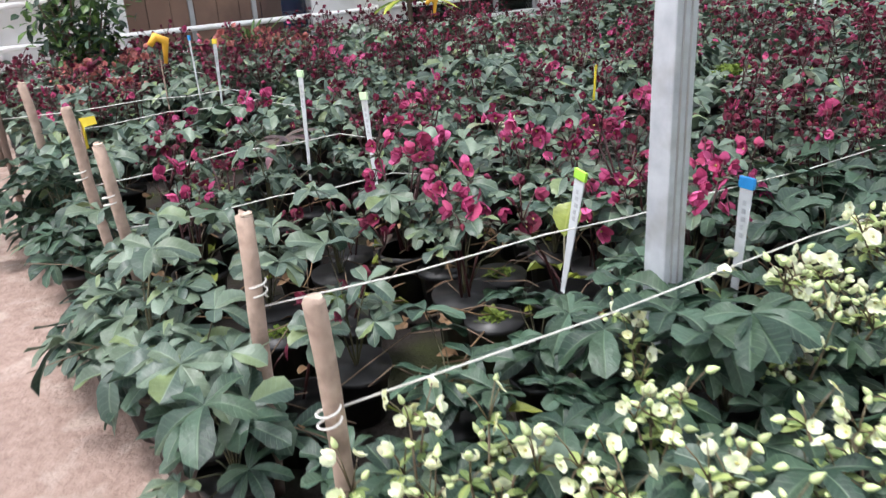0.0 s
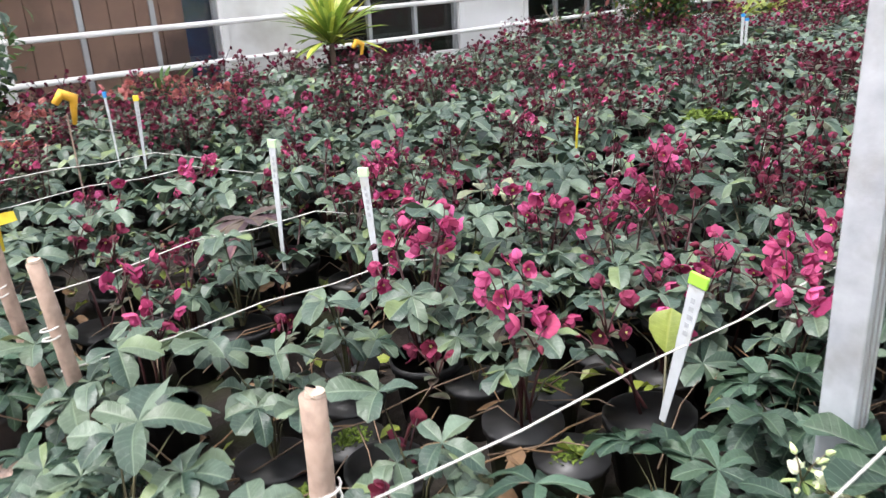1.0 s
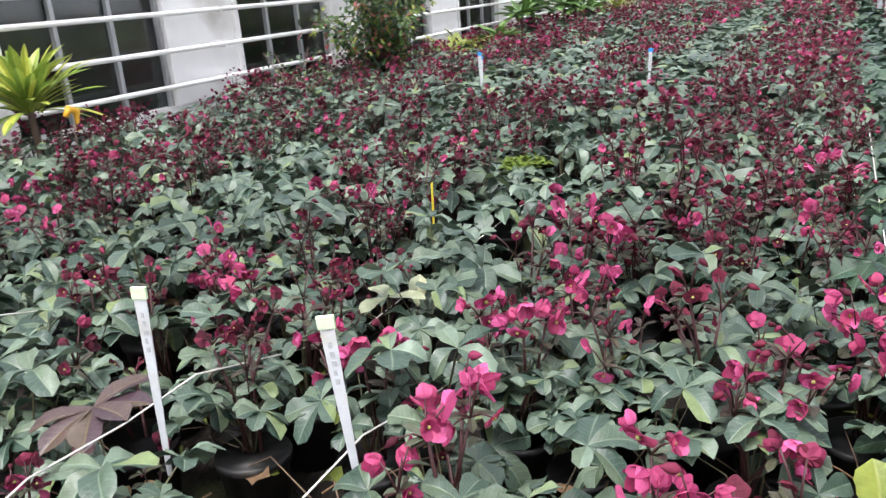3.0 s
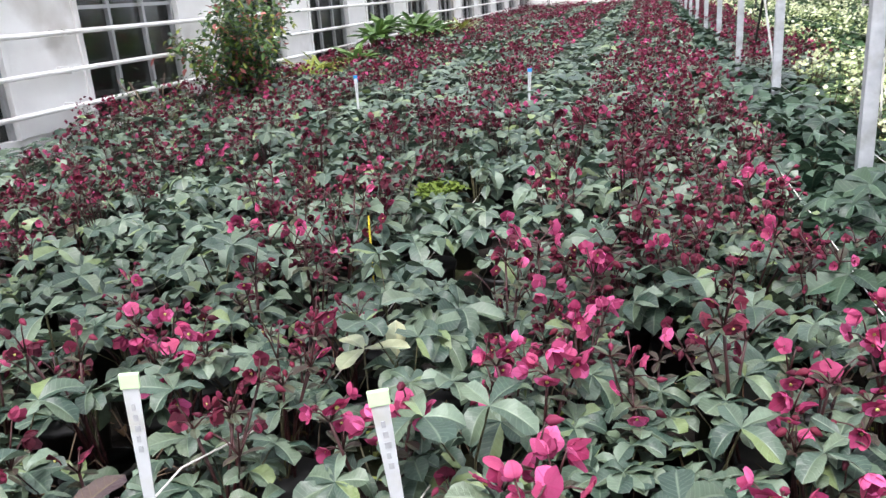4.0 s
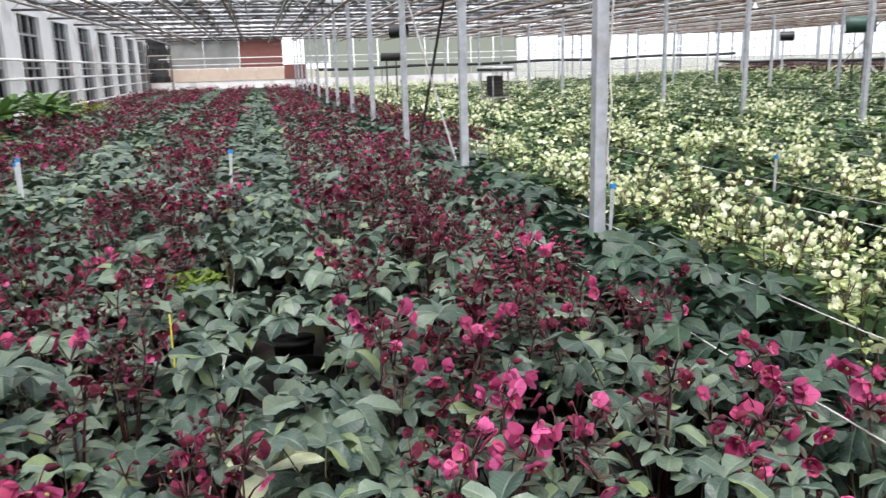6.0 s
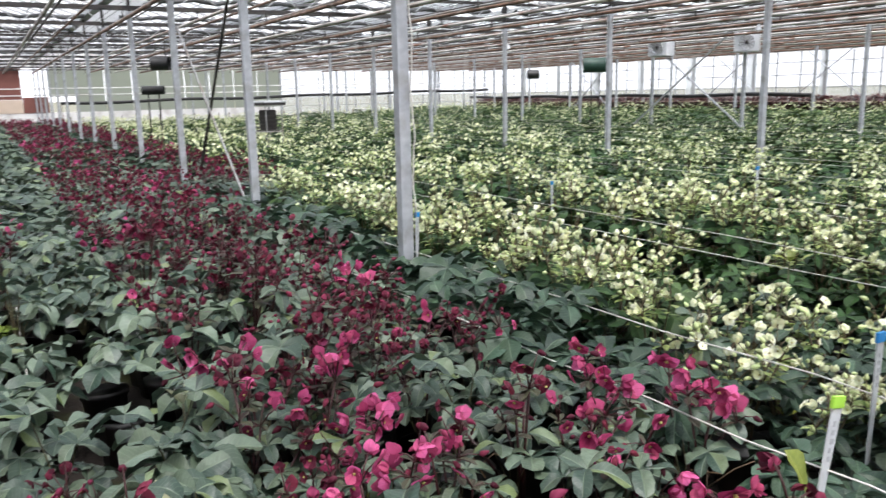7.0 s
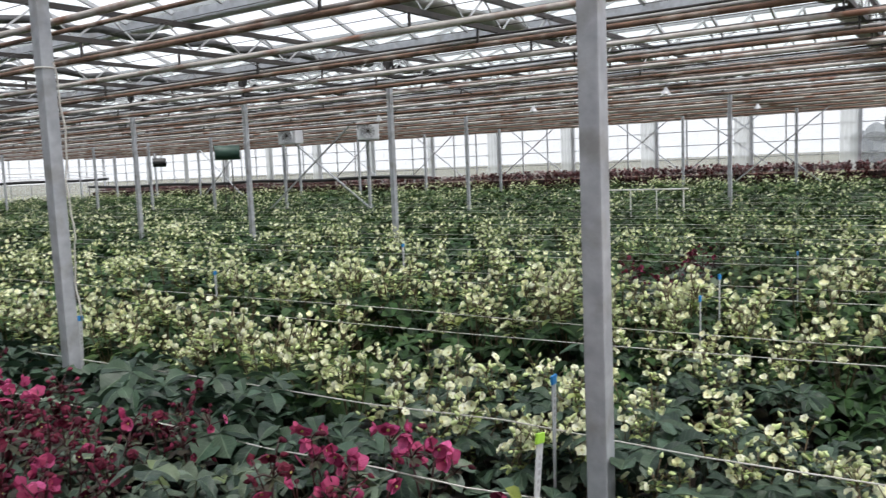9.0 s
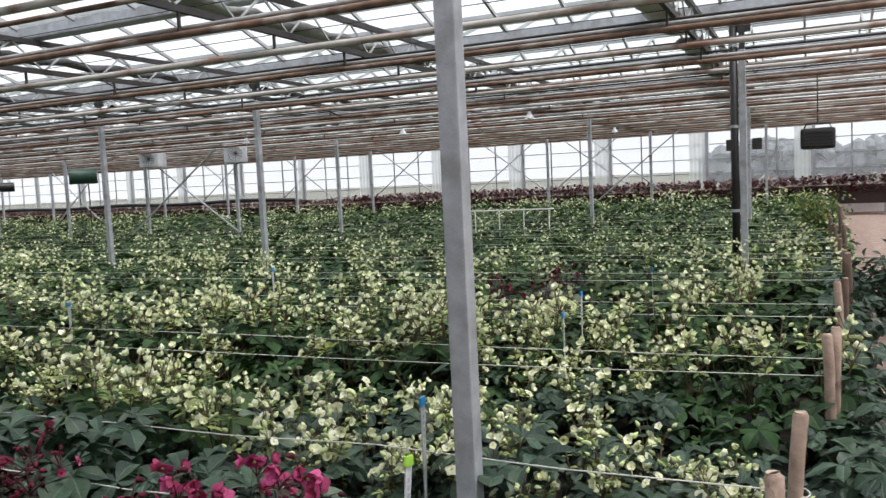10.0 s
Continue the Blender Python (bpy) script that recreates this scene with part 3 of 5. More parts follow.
for k, y in enumerate(spans):
    g = Geo()
    for b in ((y - 0.09, y - 0.08, Z_GUT, Z_GUT + 0.1), (y + 0.08, y + 0.09, Z_GUT, Z_GUT + 0.1), (y - 0.08, y + 0.08, Z_GUT - 0.01, Z_GUT)):
        g.add(*block(X_BACK, X_END, *b))
    part("gutter", g, M_GALV, roof)

# lattice trusses across, one at each column
for x in COLS_X:
    t = tagged(part("truss", Geo().add(*beam((x, Y_LEFT, 3.06), (x, Y_RIGHT, 3.06), 0.05, 0.05)).add(*beam((x, Y_LEFT, 2.78), (x, Y_RIGHT, 2.78), 0.04, 0.05)), M_DARKSTEEL), "dark steel lattice truss under the roof", "truss", "roof trusses", "structure")
    g = Geo()
    for k in range(45):
        ya = Y_LEFT - 0.68 * k
        g.add(*beam((x, ya, 2.79), (x, ya - 0.34, 3.05), 0.015, 0.015)).add(*beam((x, ya - 0.34, 3.05), (x, ya - 0.68, 2.79), 0.015, 0.015))
    part("web", g, M_ALU, t)
    g = Geo()
    for j in range(27):
        y = 7.01 - 1.1 * j
        g.add(*beam((x, y, 2.78), (x, y, 2.6), 0.02, 0.02))
    part("hanger", g, M_DARKSTEEL, t)

# heating pipes along the house under the trusses
PIPES_Y = [7.01 - 1.1 * j for j in range(27)]
for j, y in enumerate(PIPES_Y):
    if j % 2:
        kinds = ((0.0, 2.60, 0.026, M_RUST, "rusty brown heating pipe"), (0.06, 2.655, 0.019, M_GALV2, "grey steel tube"), (0.35, 2.74, 0.012, M_DARKSTEEL, "thin dark steel tube"))
    else:
        kinds = ((0.0, 2.62, 0.027, M_PALEPIPE, "pale painted heating pipe"), (0.12, 2.66, 0.017, M_DARKSTEEL, "dark steel tube"), (0.55, 2.72, 0.019, M_RUST, "thin rusty pipe"))
    for dy, z, r, m, lab in kinds:
        pts = [(x, y - dy, z - 0.006 * math.sin((x - 1.78) * math.pi / 3.0) ** 2) for x in np.arange(X_BACK + 0.1, X_END - 0.1, 1.5)]
        ob = tagged(part("overhead_pipe", Geo().add(*tube(pts, r, 8)), m, smooth=True), lab + " running under the glass roof", "pipe", "overhead pipes")

# thin wires that carry the screens, and loose cables slung under the roof
wires = Geo()
for y in np.arange(Y_LEFT - 0.5, Y_RIGHT + 0.4, -0.62):
    wires.add(*tube([(X_BACK + 0.1, y, 2.86), (X_END - 0.1, y, 2.86)], 0.004, 4))
tagged(part("screen_wires", wires, M_DARKSTEEL), "thin dark wires stretched under the roof for the screens", "wires", kind="structure")
rc = random.Random(88)
for k in range(34):
    x, y = rc.choice(COLS_X[1:9]) + rc.uniform(-0.4, 0.4), rc.uniform(-9.0, 4.0)
    ln, dx, sag = rc.uniform(0.8, 2.6), rc.uniform(-0.9, 0.9), rc.uniform(0.05, 0.22)
    pts = [(x + dx * t, y - ln * t, 2.80 - sag * 4 * t * (1 - t) + 0.03 * math.sin(9 * t)) for t in np.linspace(0, 1, 9)]
    tagged(part("cable", Geo().add(*tube(pts, rc.choice((0.006, 0.008, 0.011)), 5)), M_BLACK if k % 3 else M_GALV2, smooth=True), "loose dark cable slung under the roof pipes", "cable", "roof cables")

# folded shade screens beside the trusses; far ones carry underside shadow as dark colour
for x in COLS_X:
    for k in range(4):
        y0, y1 = Y_LEFT - 0.3 - 6.8 * k, Y_LEFT - 6.5 - 6.8 * k
        n, g, v, wide = 36, Geo(), [], 0.16 if x < 6 else 0.08
        for i in range(n + 1):
            s = i / n
            y = y0 + (y1 - y0) * s
            for c in range(8):
                a = 2 * math.pi * c / 8
                wob = noise.noise((x, y * 2.5, c * 0.7))
                v.append((x + wide + 0.025 + wide * (1 + 0.25 * wob) * math.cos(a), y, 2.93 + 0.035 * math.sin(a) - 0.04 * math.sin(s * math.pi * 9) ** 2 + 0.02 * wob))
        g.add(v, [(i * 8 + c, (i + 1) * 8 + c, (i + 1) * 8 + (c + 1) % 8, i * 8 + (c + 1) % 8) for i in range(n) for c in range(8)])
        if x < 6:
            tagged(part("shade_screen", g, M_SCREEN, smooth=True), "folded off-white shade screen bundled under the roof", "screen", "shade screens")
        else:
            tagged(part("shade_screen", g, M_SCREEN_SHADOWED, smooth=True), "tightly rolled shade screen under the roof, underside shadow in its colour", "screen", "shade screens")

# ---- columns ----


def column(x, y, label):
    ob = empty("column", pose(x, y, 0), label, "column", "greenhouse columns")
    part("post", Geo().add(*block(-0.035, 0.035, -0.035, 0.035, 0, 2.72)), M_GALV, ob, bevel=0.005)
    for a in (-0.012, 0.012):
        part("seam", Geo().add(*block(a - 0.0025, a + 0.0025, -0.0375, -0.035, 0, 2.72)), M_GALV2, ob)
    part("bracket", Geo().add(*block(-0.03, 0.03, -0.02, 0.02, 2.72, 3.12)).add(*block(-0.09, 0.09, -0.012, 0.012, 2.9, 3.0)), M_DARKSTEEL, ob)
    part("foot", Geo().add(*block(-0.1, 0.1, -0.1, 0.1, 0.0, 0.12)), M_AISLE, ob, "concrete foot", bevel=0.01)
    return ob


proto = column(COLS_X[1], ROWS_Y[0], "pale grey galvanised steel column standing in the bed")
for y in ROWS_Y:
    for x in COLS_X:
        if (x, y) == (COLS_X[1], ROWS_Y[0]) or x < 0:
            continue
        xx = 1.40 if (y == ROWS_Y[1] and x < 2) else x
        copy_thing(proto, pose(xx, y, 0, 0, 0, random.Random(int(x * 7 + y)).uniform(-2, 2)))

# black drain pipe beside the column near the aisle
ob = empty("drain_pipe", pose(1.485, -5.37, 0), "black plastic drain pipe strapped to a column", "pipe")
part("pipe", bar((0, 0, 0), (0, 0, 3.1), 0.042, 10), M_BLACK, ob, smooth=True)
for z in (1.0, 1.9, 2.75):
    part("strap", Geo().add(*tube([(0, 0, z), (0, 0, z + 0.03)], 0.05, 10)), M_GALV, ob)
# socket boxes on that column
for dx in (-0.14, 0.12):
    ob = empty("socket_box", pose(1.40 + dx, -5.36, 1.72), "small grey socket box on a column bracket", "socket box", "socket boxes")
    part("box", Geo().add(*block(-0.05, 0.05, -0.03, 0.03, -0.06, 0.06)), M_DARKSTEEL, ob, bevel=0.008)
    part("arm", bar((-math.copysign(0.1, dx), 0, 0), (0, 0, 0), 0.012), M_GALV, ob)

# cross braces between columns


def cross_brace(x0, x1, y, z0=0.35, z1=2.75):
    ob = empty("cross_brace", pose(x0, y, 0), "crossed steel wind braces between two columns", "brace", "wind braces")
    part("rod", Geo().add(*beam((0, 0.04, z0), (x1 - x0, 0.04, z1), 0.045, 0.03)), M_GALV, ob)
    part("rod", Geo().add(*beam((0, 0.08, z1), (x1 - x0, 0.08, z0), 0.045, 0.03)), M_GALV, ob)


cross_brace(13.65, 17.45, -12.18, 0.4, 3.05)
for x in (3.78, 25.78):
    cross_brace(x, x + 3.0, -18.98)
for x in (5.85, 8.70, 12.80, 17.10, 21.2):
    cross_brace(x, x + 2.85, Y_RIGHT + 0.2, 0.9, 3.05)

# slanted struts at the third column of the near row
ob = empty("strut", pose(10.95, 1.30, 0), "slim slanted steel strut from the bed to the roof", "strut", "slanted struts")
part("rod", Geo().add(*beam((0, 0, 0), (-2.68, 0.0, 2.8), 0.024, 0.024)), M_DARKSTEEL, ob)
ob = empty("strut", pose(8.0, 1.3, 0), "pale slanted steel strut from the bed to the roof", "strut", "slanted struts")
part("rod", Geo().add(*beam((0, 0, 0), (2.76, 0.07, 2.27), 0.018, 0.018)), M_GALV2, ob)

# ---- plants ----
PATHS_Y = [1.55 + 1.64 * k for k in range(-14, 5)]
PATH_HALF = 0.23


def leaflet(length, width, nu, fold=0.25, droop=0.25, wave=0.0, rng=random):
    if nu == 1:
        w = width * 0.5
        return np.array([(0, 0, 0), (length * 0.58, w, fold * w - droop * length * 0.3), (length, 0, -droop * length), (length * 0.58, -w, fold * w - droop * length * 0.3)]), np.array([(0, 3, 2, 1)]), np.array([(0, 0)] * 4)
    if nu == 2:
        v = [(length * t, s * w * width * 0.5, fold * w * width * 0.4 - droop * length * t * t) for t, w in ((0.03, 0.1), (0.38, 0.85), (0.72, 0.9), (1.0, 0.08)) for s in (-1, 1)]
        return np.array(v), np.array([(2 * i, 2 * i + 2, 2 * i + 3, 2 * i + 1) for i in range(3)]), np.array([(0, 0)] * 8)
    v, uv = [], []
    ph, rise, twist = rng.uniform(0, 6), rng.uniform(0.0, 0.45) if wave > 0.2 else 0.0, rng.uniform(-0.5, 0.5) * wave
    cols = (-1, -0.55, 0, 0.55, 1) if nu >= 7 else (-1, 0, 1)
    for i in range(nu + 1):
        t = i / nu
        w = width * 0.5 * (max(t, 0.0) ** 0.92) * (max(1 - t, 0.0) ** 0.45) * 2.2 + 0.0012
        if nu >= 7 and 0 < i < nu:
            w *= 1 + 0.035 * (-1) ** i
        x = length * (t - 0.12 * droop * t * t)
        z = length * (rise * t - (droop + rise * 0.9) * t * t)
        for s in cols:
            q = abs(s)
            v.append((x, s * w, z + w * (fold * q * (1.0 if nu < 7 else 1.35 - 0.6 * q) + twist * t * s + wave * math.sin(ph + 7 * t + 2 * s) * s * q)))
            uv.append((t, s + 2.0))
    n = len(cols)
    f = [(i * n + k, (i + 1) * n + k, (i + 1) * n + k + 1, i * n + k + 1) for i in range(nu) for k in range(n - 1)]
    return np.array(v), np.array(f), np.array(uv)


def leaf(rng, reach, height, n, size, nu, petiole=True, slot_leaf=0, slot_stem=1, sides=4, wide=(0.50, 0.74)):
    """A palmate leaf on its stalk: the stalk starts at the crown and leans along +x."""
    g = Geo()
    tip = np.array([reach, 0, height])
    if petiole:
        mid = np.array([reach * 0.35, 0, height * 0.62])
        pts = [(0, 0, 0), tuple(mid), tuple(tip)]
        vv, ff = tube(pts, [0.0034, 0.003, 0.0024], sides, caps=False)
        g.add(vv, ff, slot_stem)
    lean = rot("y", rng.uniform(-0.05, 0.5)) @ rot("x", rng.uniform(-0.3, 0.3))
    span = math.radians(rng.uniform(100, 145))
    for k in range(n):
        a = -span + 2 * span * k / (n - 1) if n > 1 else 0
        c = 1 - 0.28 * abs(a) / span
        v, f, uv = leaflet(size * c * rng.uniform(0.9, 1.1), size * c * rng.uniform(*wide), nu, rng.uniform(0.12, 0.6), rng.uniform(-0.05, 0.55), 0.22, rng)
        m = lean @ rot("z", a + rng.uniform(-0.1, 0.1)) @ rot("y", rng.uniform(-0.25, 0.15)) @ rot("x", rng.uniform(-0.3, 0.3))
        g.add(v @ m.T + tip, f, slot_leaf, uv)
    return g


def petal(r, nu, cup, rng):
    """A broad round-tipped petal, cupped along and across."""
    if nu < 3:
        return leaflet(r, r * 1.15, nu, 0.25, -cup, 0.1, rng)
    v, uv, wob = [], [], rng.uniform(0, 6)
    for i in range(nu + 1):
        t = i / nu
        w = r * 0.60 * math.sin(math.pi * min(1.0, 0.10 + 0.86 * t ** 0.85)) ** 0.6
        for s in (-1, 0, 1):
            v.append((r * t * (1.0 - 0.06 * abs(s)), s * w, cup * r * t * t + 0.22 * abs(s) * w + 0.05 * r * math.sin(wob + 5 * t + s)))
            uv.append((t, s + 2.001))
    f = [(i * 3 + s, (i + 1) * 3 + s, (i + 1) * 3 + s + 1, i * 3 + s + 1) for i in range(nu) for s in (0, 1)]
    return np.array(v), np.array(f), np.array(uv)


def flower(rng, r, nu, cup=0.45, slot=0, slot_c=1):
    """Five broad petals round a tuft; it faces +z."""
    g = Geo()
    for k in range(5):
        v, f, uv = petal(r * rng.uniform(0.9, 1.1), nu, cup * rng.uniform(0.6, 1.3), rng)
        m = rot("z", 2 * math.pi * k / 5 + rng.uniform(-0.12, 0.12)) @ rot("y", -rng.uniform(0.05, 0.3))
        g.add(v @ m.T, f, slot, uv)
    if slot_c is not None:
        v, f = tube([(0, 0, 0.001), (0, 0, r * 0.2), (0, 0, r * 0.26)], [r * 0.1, r * 0.17, r * 0.08], 6)
        g.add(v, f, slot_c)
    return g


def bud(rng, r, slot=0):
    v, f = tube([(0, 0, 0), (0, 0, r * 0.7), (0, 0, r * 1.8), (0, 0, r * 3.0)], [r * 0.3, r * 0.9, r * 0.75, r * 0.12], 6)
    return Geo().add(v, f, slot)


def face_to(direction):
    d = np.asarray(direction, float)
    d /= np.linalg.norm(d)
    q = Vector(d).to_track_quat("Z", "X").to_matrix()
    return np.array(q)


def stalk_plan(rng, height, lean, heads, up=0.0):
    """Points of a flower stalk and the places and aims of its heads."""
    a = rng.uniform(0, 2 * math.pi)
    top = np.array([math.cos(a) * lean, math.sin(a) * lean, height])
    fork = top * np.array([0.85, 0.85, 0.80])
    out = []
    for k in range(heads):
        b = a + 2 * math.pi * k / heads + rng.uniform(-0.5, 0.5)
        s = rng.uniform(0.02, 0.062)
        p = fork + np.array([math.cos(b) * s, math.sin(b) * s, rng.uniform(-0.01, 0.10)])
        out.append((p, np.array([math.cos(b), math.sin(b), rng.uniform(-1.0, 0.45) + up]), rng.random()))
    return fork, out


def pot_geo(sides=16):
    g = Geo()
    v, f = tube([(0, 0, 0.03), (0, 0, 0), (0, 0, 0.165), (0, 0, 0.165), (0, 0, 0.19), (0, 0, 0.19), (0, 0, 0.16)], [0.07, 0.078, 0.098, 0.105, 0.107, 0.101, 0.097], sides, caps=False)
    return g.add(v, f)


def soil_geo(rng, sides=12):
    v, f = [(0, 0, 0.175)], []
    for ring, r in enumerate((0.05, 0.098)):
        for k in range(sides):
            a = 2 * math.pi * k / sides
            v.append((r * math.cos(a), r * math.sin(a), 0.165 + rng.uniform(-0.006, 0.01)))
    for k in range(0, sides, 2):
        f.append((0, 1 + k, 1 + (k + 1) % sides, 1 + (k + 2) % sides))
    for k in range(sides):
        f.append((1 + k, 1 + sides + k, 1 + sides + (k + 1) % sides, 1 + (k + 1) % sides))
    return Geo().add(v, f)


CROWN = 0.17
LEAF_SIZE = 0.115


def near_leaf_meshes(mats, seed, count=8, size=LEAF_SIZE, nu=9, wide=(0.50, 0.74)):
    r = random.Random(seed)
    out = []
    for k in range(count):
        reach, height = r.uniform(0.05, 0.18), r.uniform(0.12, 0.36)
        out.append(leaf(r, reach, height, r.choice((4, 5, 5, 6, 7)), size * r.uniform(0.8, 1.2), nu, True, wide=wide).mesh("leaf", mats))
    return out


POT_MESH = pot_geo().mesh("pot", [M_POT])
SOIL_MESH = soil_geo(random.Random(1)).mesh("soil", [M_SOIL])
LEAVES_LOW = [leaf(r0, r0.uniform(0.1, 0.24), r0.uniform(0.02, 0.2), r0.choice((6, 7, 7)), 0.165 * r0.uniform(0.8, 1.1), 9, wide=(0.36, 0.48)).mesh("leaf", [M_LEAF if k == 3 else M_LEAF_DARK, M_STEM_GREEN]) for k, r0 in ((k, random.Random(60 + k)) for k in range(6))]
LEAVES = near_leaf_meshes([M_LEAF, M_STEM_GREEN], 11, 10)
LEAVES_BIG = near_leaf_meshes([M_LEAF_DARK, M_STEM_GREEN], 12, 6, 0.16, wide=(0.40, 0.58))
r_f = random.Random(21)
FLOWER_MESH = {k: [flower(r_f, r, 5, c).mesh("flower", [m, M_STAMEN]) for c in (-0.15, 0.1, 0.35, 0.6, 0.9)] for k, m, r in (("pink", M_PINK, 0.031), ("dark", M_DARKRED, 0.024), ("cream", M_CREAM, 0.025))}
BUD_MESH = {k: bud(r_f, r).mesh("bud", [m]) for k, m, r in (("pink", M_DARKRED, 0.010), ("dark", M_DARKRED, 0.0085), ("cream", M_CREAMBUD, 0.011))}


def hellebore(kind, seed, label):
    """One potted plant with every leaf, stalk and bloom as a part of its own."""
    r = random.Random(seed)
    ob = empty("hellebore", pose(0, 0, 0), label, "potted plant", "potted hellebores")
    pot = part("pot", POT_MESH, None, ob)
    part("soil", SOIL_MESH, None, pot)
    big = kind in ("foliage_dark", "foliage_deep")
    n = {"sparse": r.choice((0, 1, 2, 3)), "foliage": r.choice((8, 10, 12)), "foliage_dark": 9, "foliage_low": 11, "pink": r.choice((5, 6, 7)), "dark": r.choice((6, 7, 8))}.get(kind, r.choice((7, 8, 10)))
    for k in range(n):
        lf = part("leaf", r.choice(LEAVES_LOW if kind == "foliage_low" and k % 3 else LEAVES_BIG if big or kind == "foliage_low" or kind == "cream" and k % 4 else LEAVES), None, ob)
        lf.matrix_basis = pose(0, 0, CROWN, 0, 0, 360 * k / n + r.uniform(-22, 22)) @ Matrix.Scale(r.uniform(0.8, 1.12) * (0.9 if kind == "cream" else 0.72 if kind == "sparse" else 0.92 if kind in ("pink", "dark") else 1.0), 4)
    if kind.startswith("foliage"):
        return ob
    for s in range({"pink": 5, "dark": 5, "cream": 6, "sparse": 2}[kind]):
        fork, heads = stalk_plan(r, r.uniform(0.28, 0.50) if kind == "pink" else r.uniform(0.16, 0.36) if kind == "sparse" else r.uniform(0.30, 0.54), r.uniform(0.04, 0.17), r.choice((3, 4, 5)) if kind in ("pink", "sparse") else r.choice((4, 5, 6)) if kind == "cream" else r.choice((3, 4, 5)), 0.9 if kind == "cream" else -0.15)
        g = Geo()
        stem_m = M_STEM_RED if kind != "cream" else M_STEM_BROWN
        root = np.array([r.uniform(-0.03, 0.03), r.uniform(-0.03, 0.03), -0.01])
        g.add(*tube([tuple(root), tuple(root + (fork - root) * np.array([0.4, 0.4, 0.55])), tuple(fork)], [0.0048, 0.0042, 0.0034], 6))
        for p, d, u in heads:
            g.add(*tube([tuple(fork), tuple((fork + p) / 2 + np.array([0, 0, 0.008])), tuple(p)], [0.0024, 0.002, 0.0017], 5))
        for k in range(8 if kind == "cream" else 5):
            v, f, uv = leaflet(r.uniform(0.03, 0.06), r.uniform(0.014, 0.028), 5, 0.3, 0.2, 0.1, r)
            m = rot("z", r.uniform(0, 6.28)) @ rot("y", r.uniform(-0.6, 0.1))
            g.add(v @ m.T + fork * (1.0 if k < 4 else 0.82 if k < 7 else 0.66), f, 1, uv)
        st = part("flower_stalk", g, [stem_m, M_BRACT if kind == "cream" else M_BRACT_RED], ob, smooth=True)
        st.location = (0, 0, CROWN)
        for p, d, u in heads:
            open_share = {"pink": 0.55, "cream": 0.42}.get(kind, 0.45)
            bloom = "dark" if kind == "sparse" else kind
            me = r.choice(FLOWER_MESH["pink" if kind == "dark" and r.random() < 0.22 else bloom]) if u < open_share else BUD_MESH[bloom]
            fl = part("flower" if u < open_share else "bud", me, None, st)
            q = Vector(d).to_track_quat("Z", "X").to_matrix().to_4x4()
            fl.matrix_basis = Matrix.Translation(p) @ q @ Matrix.Scale(r.uniform(0.75, 1.15), 4)
    return ob


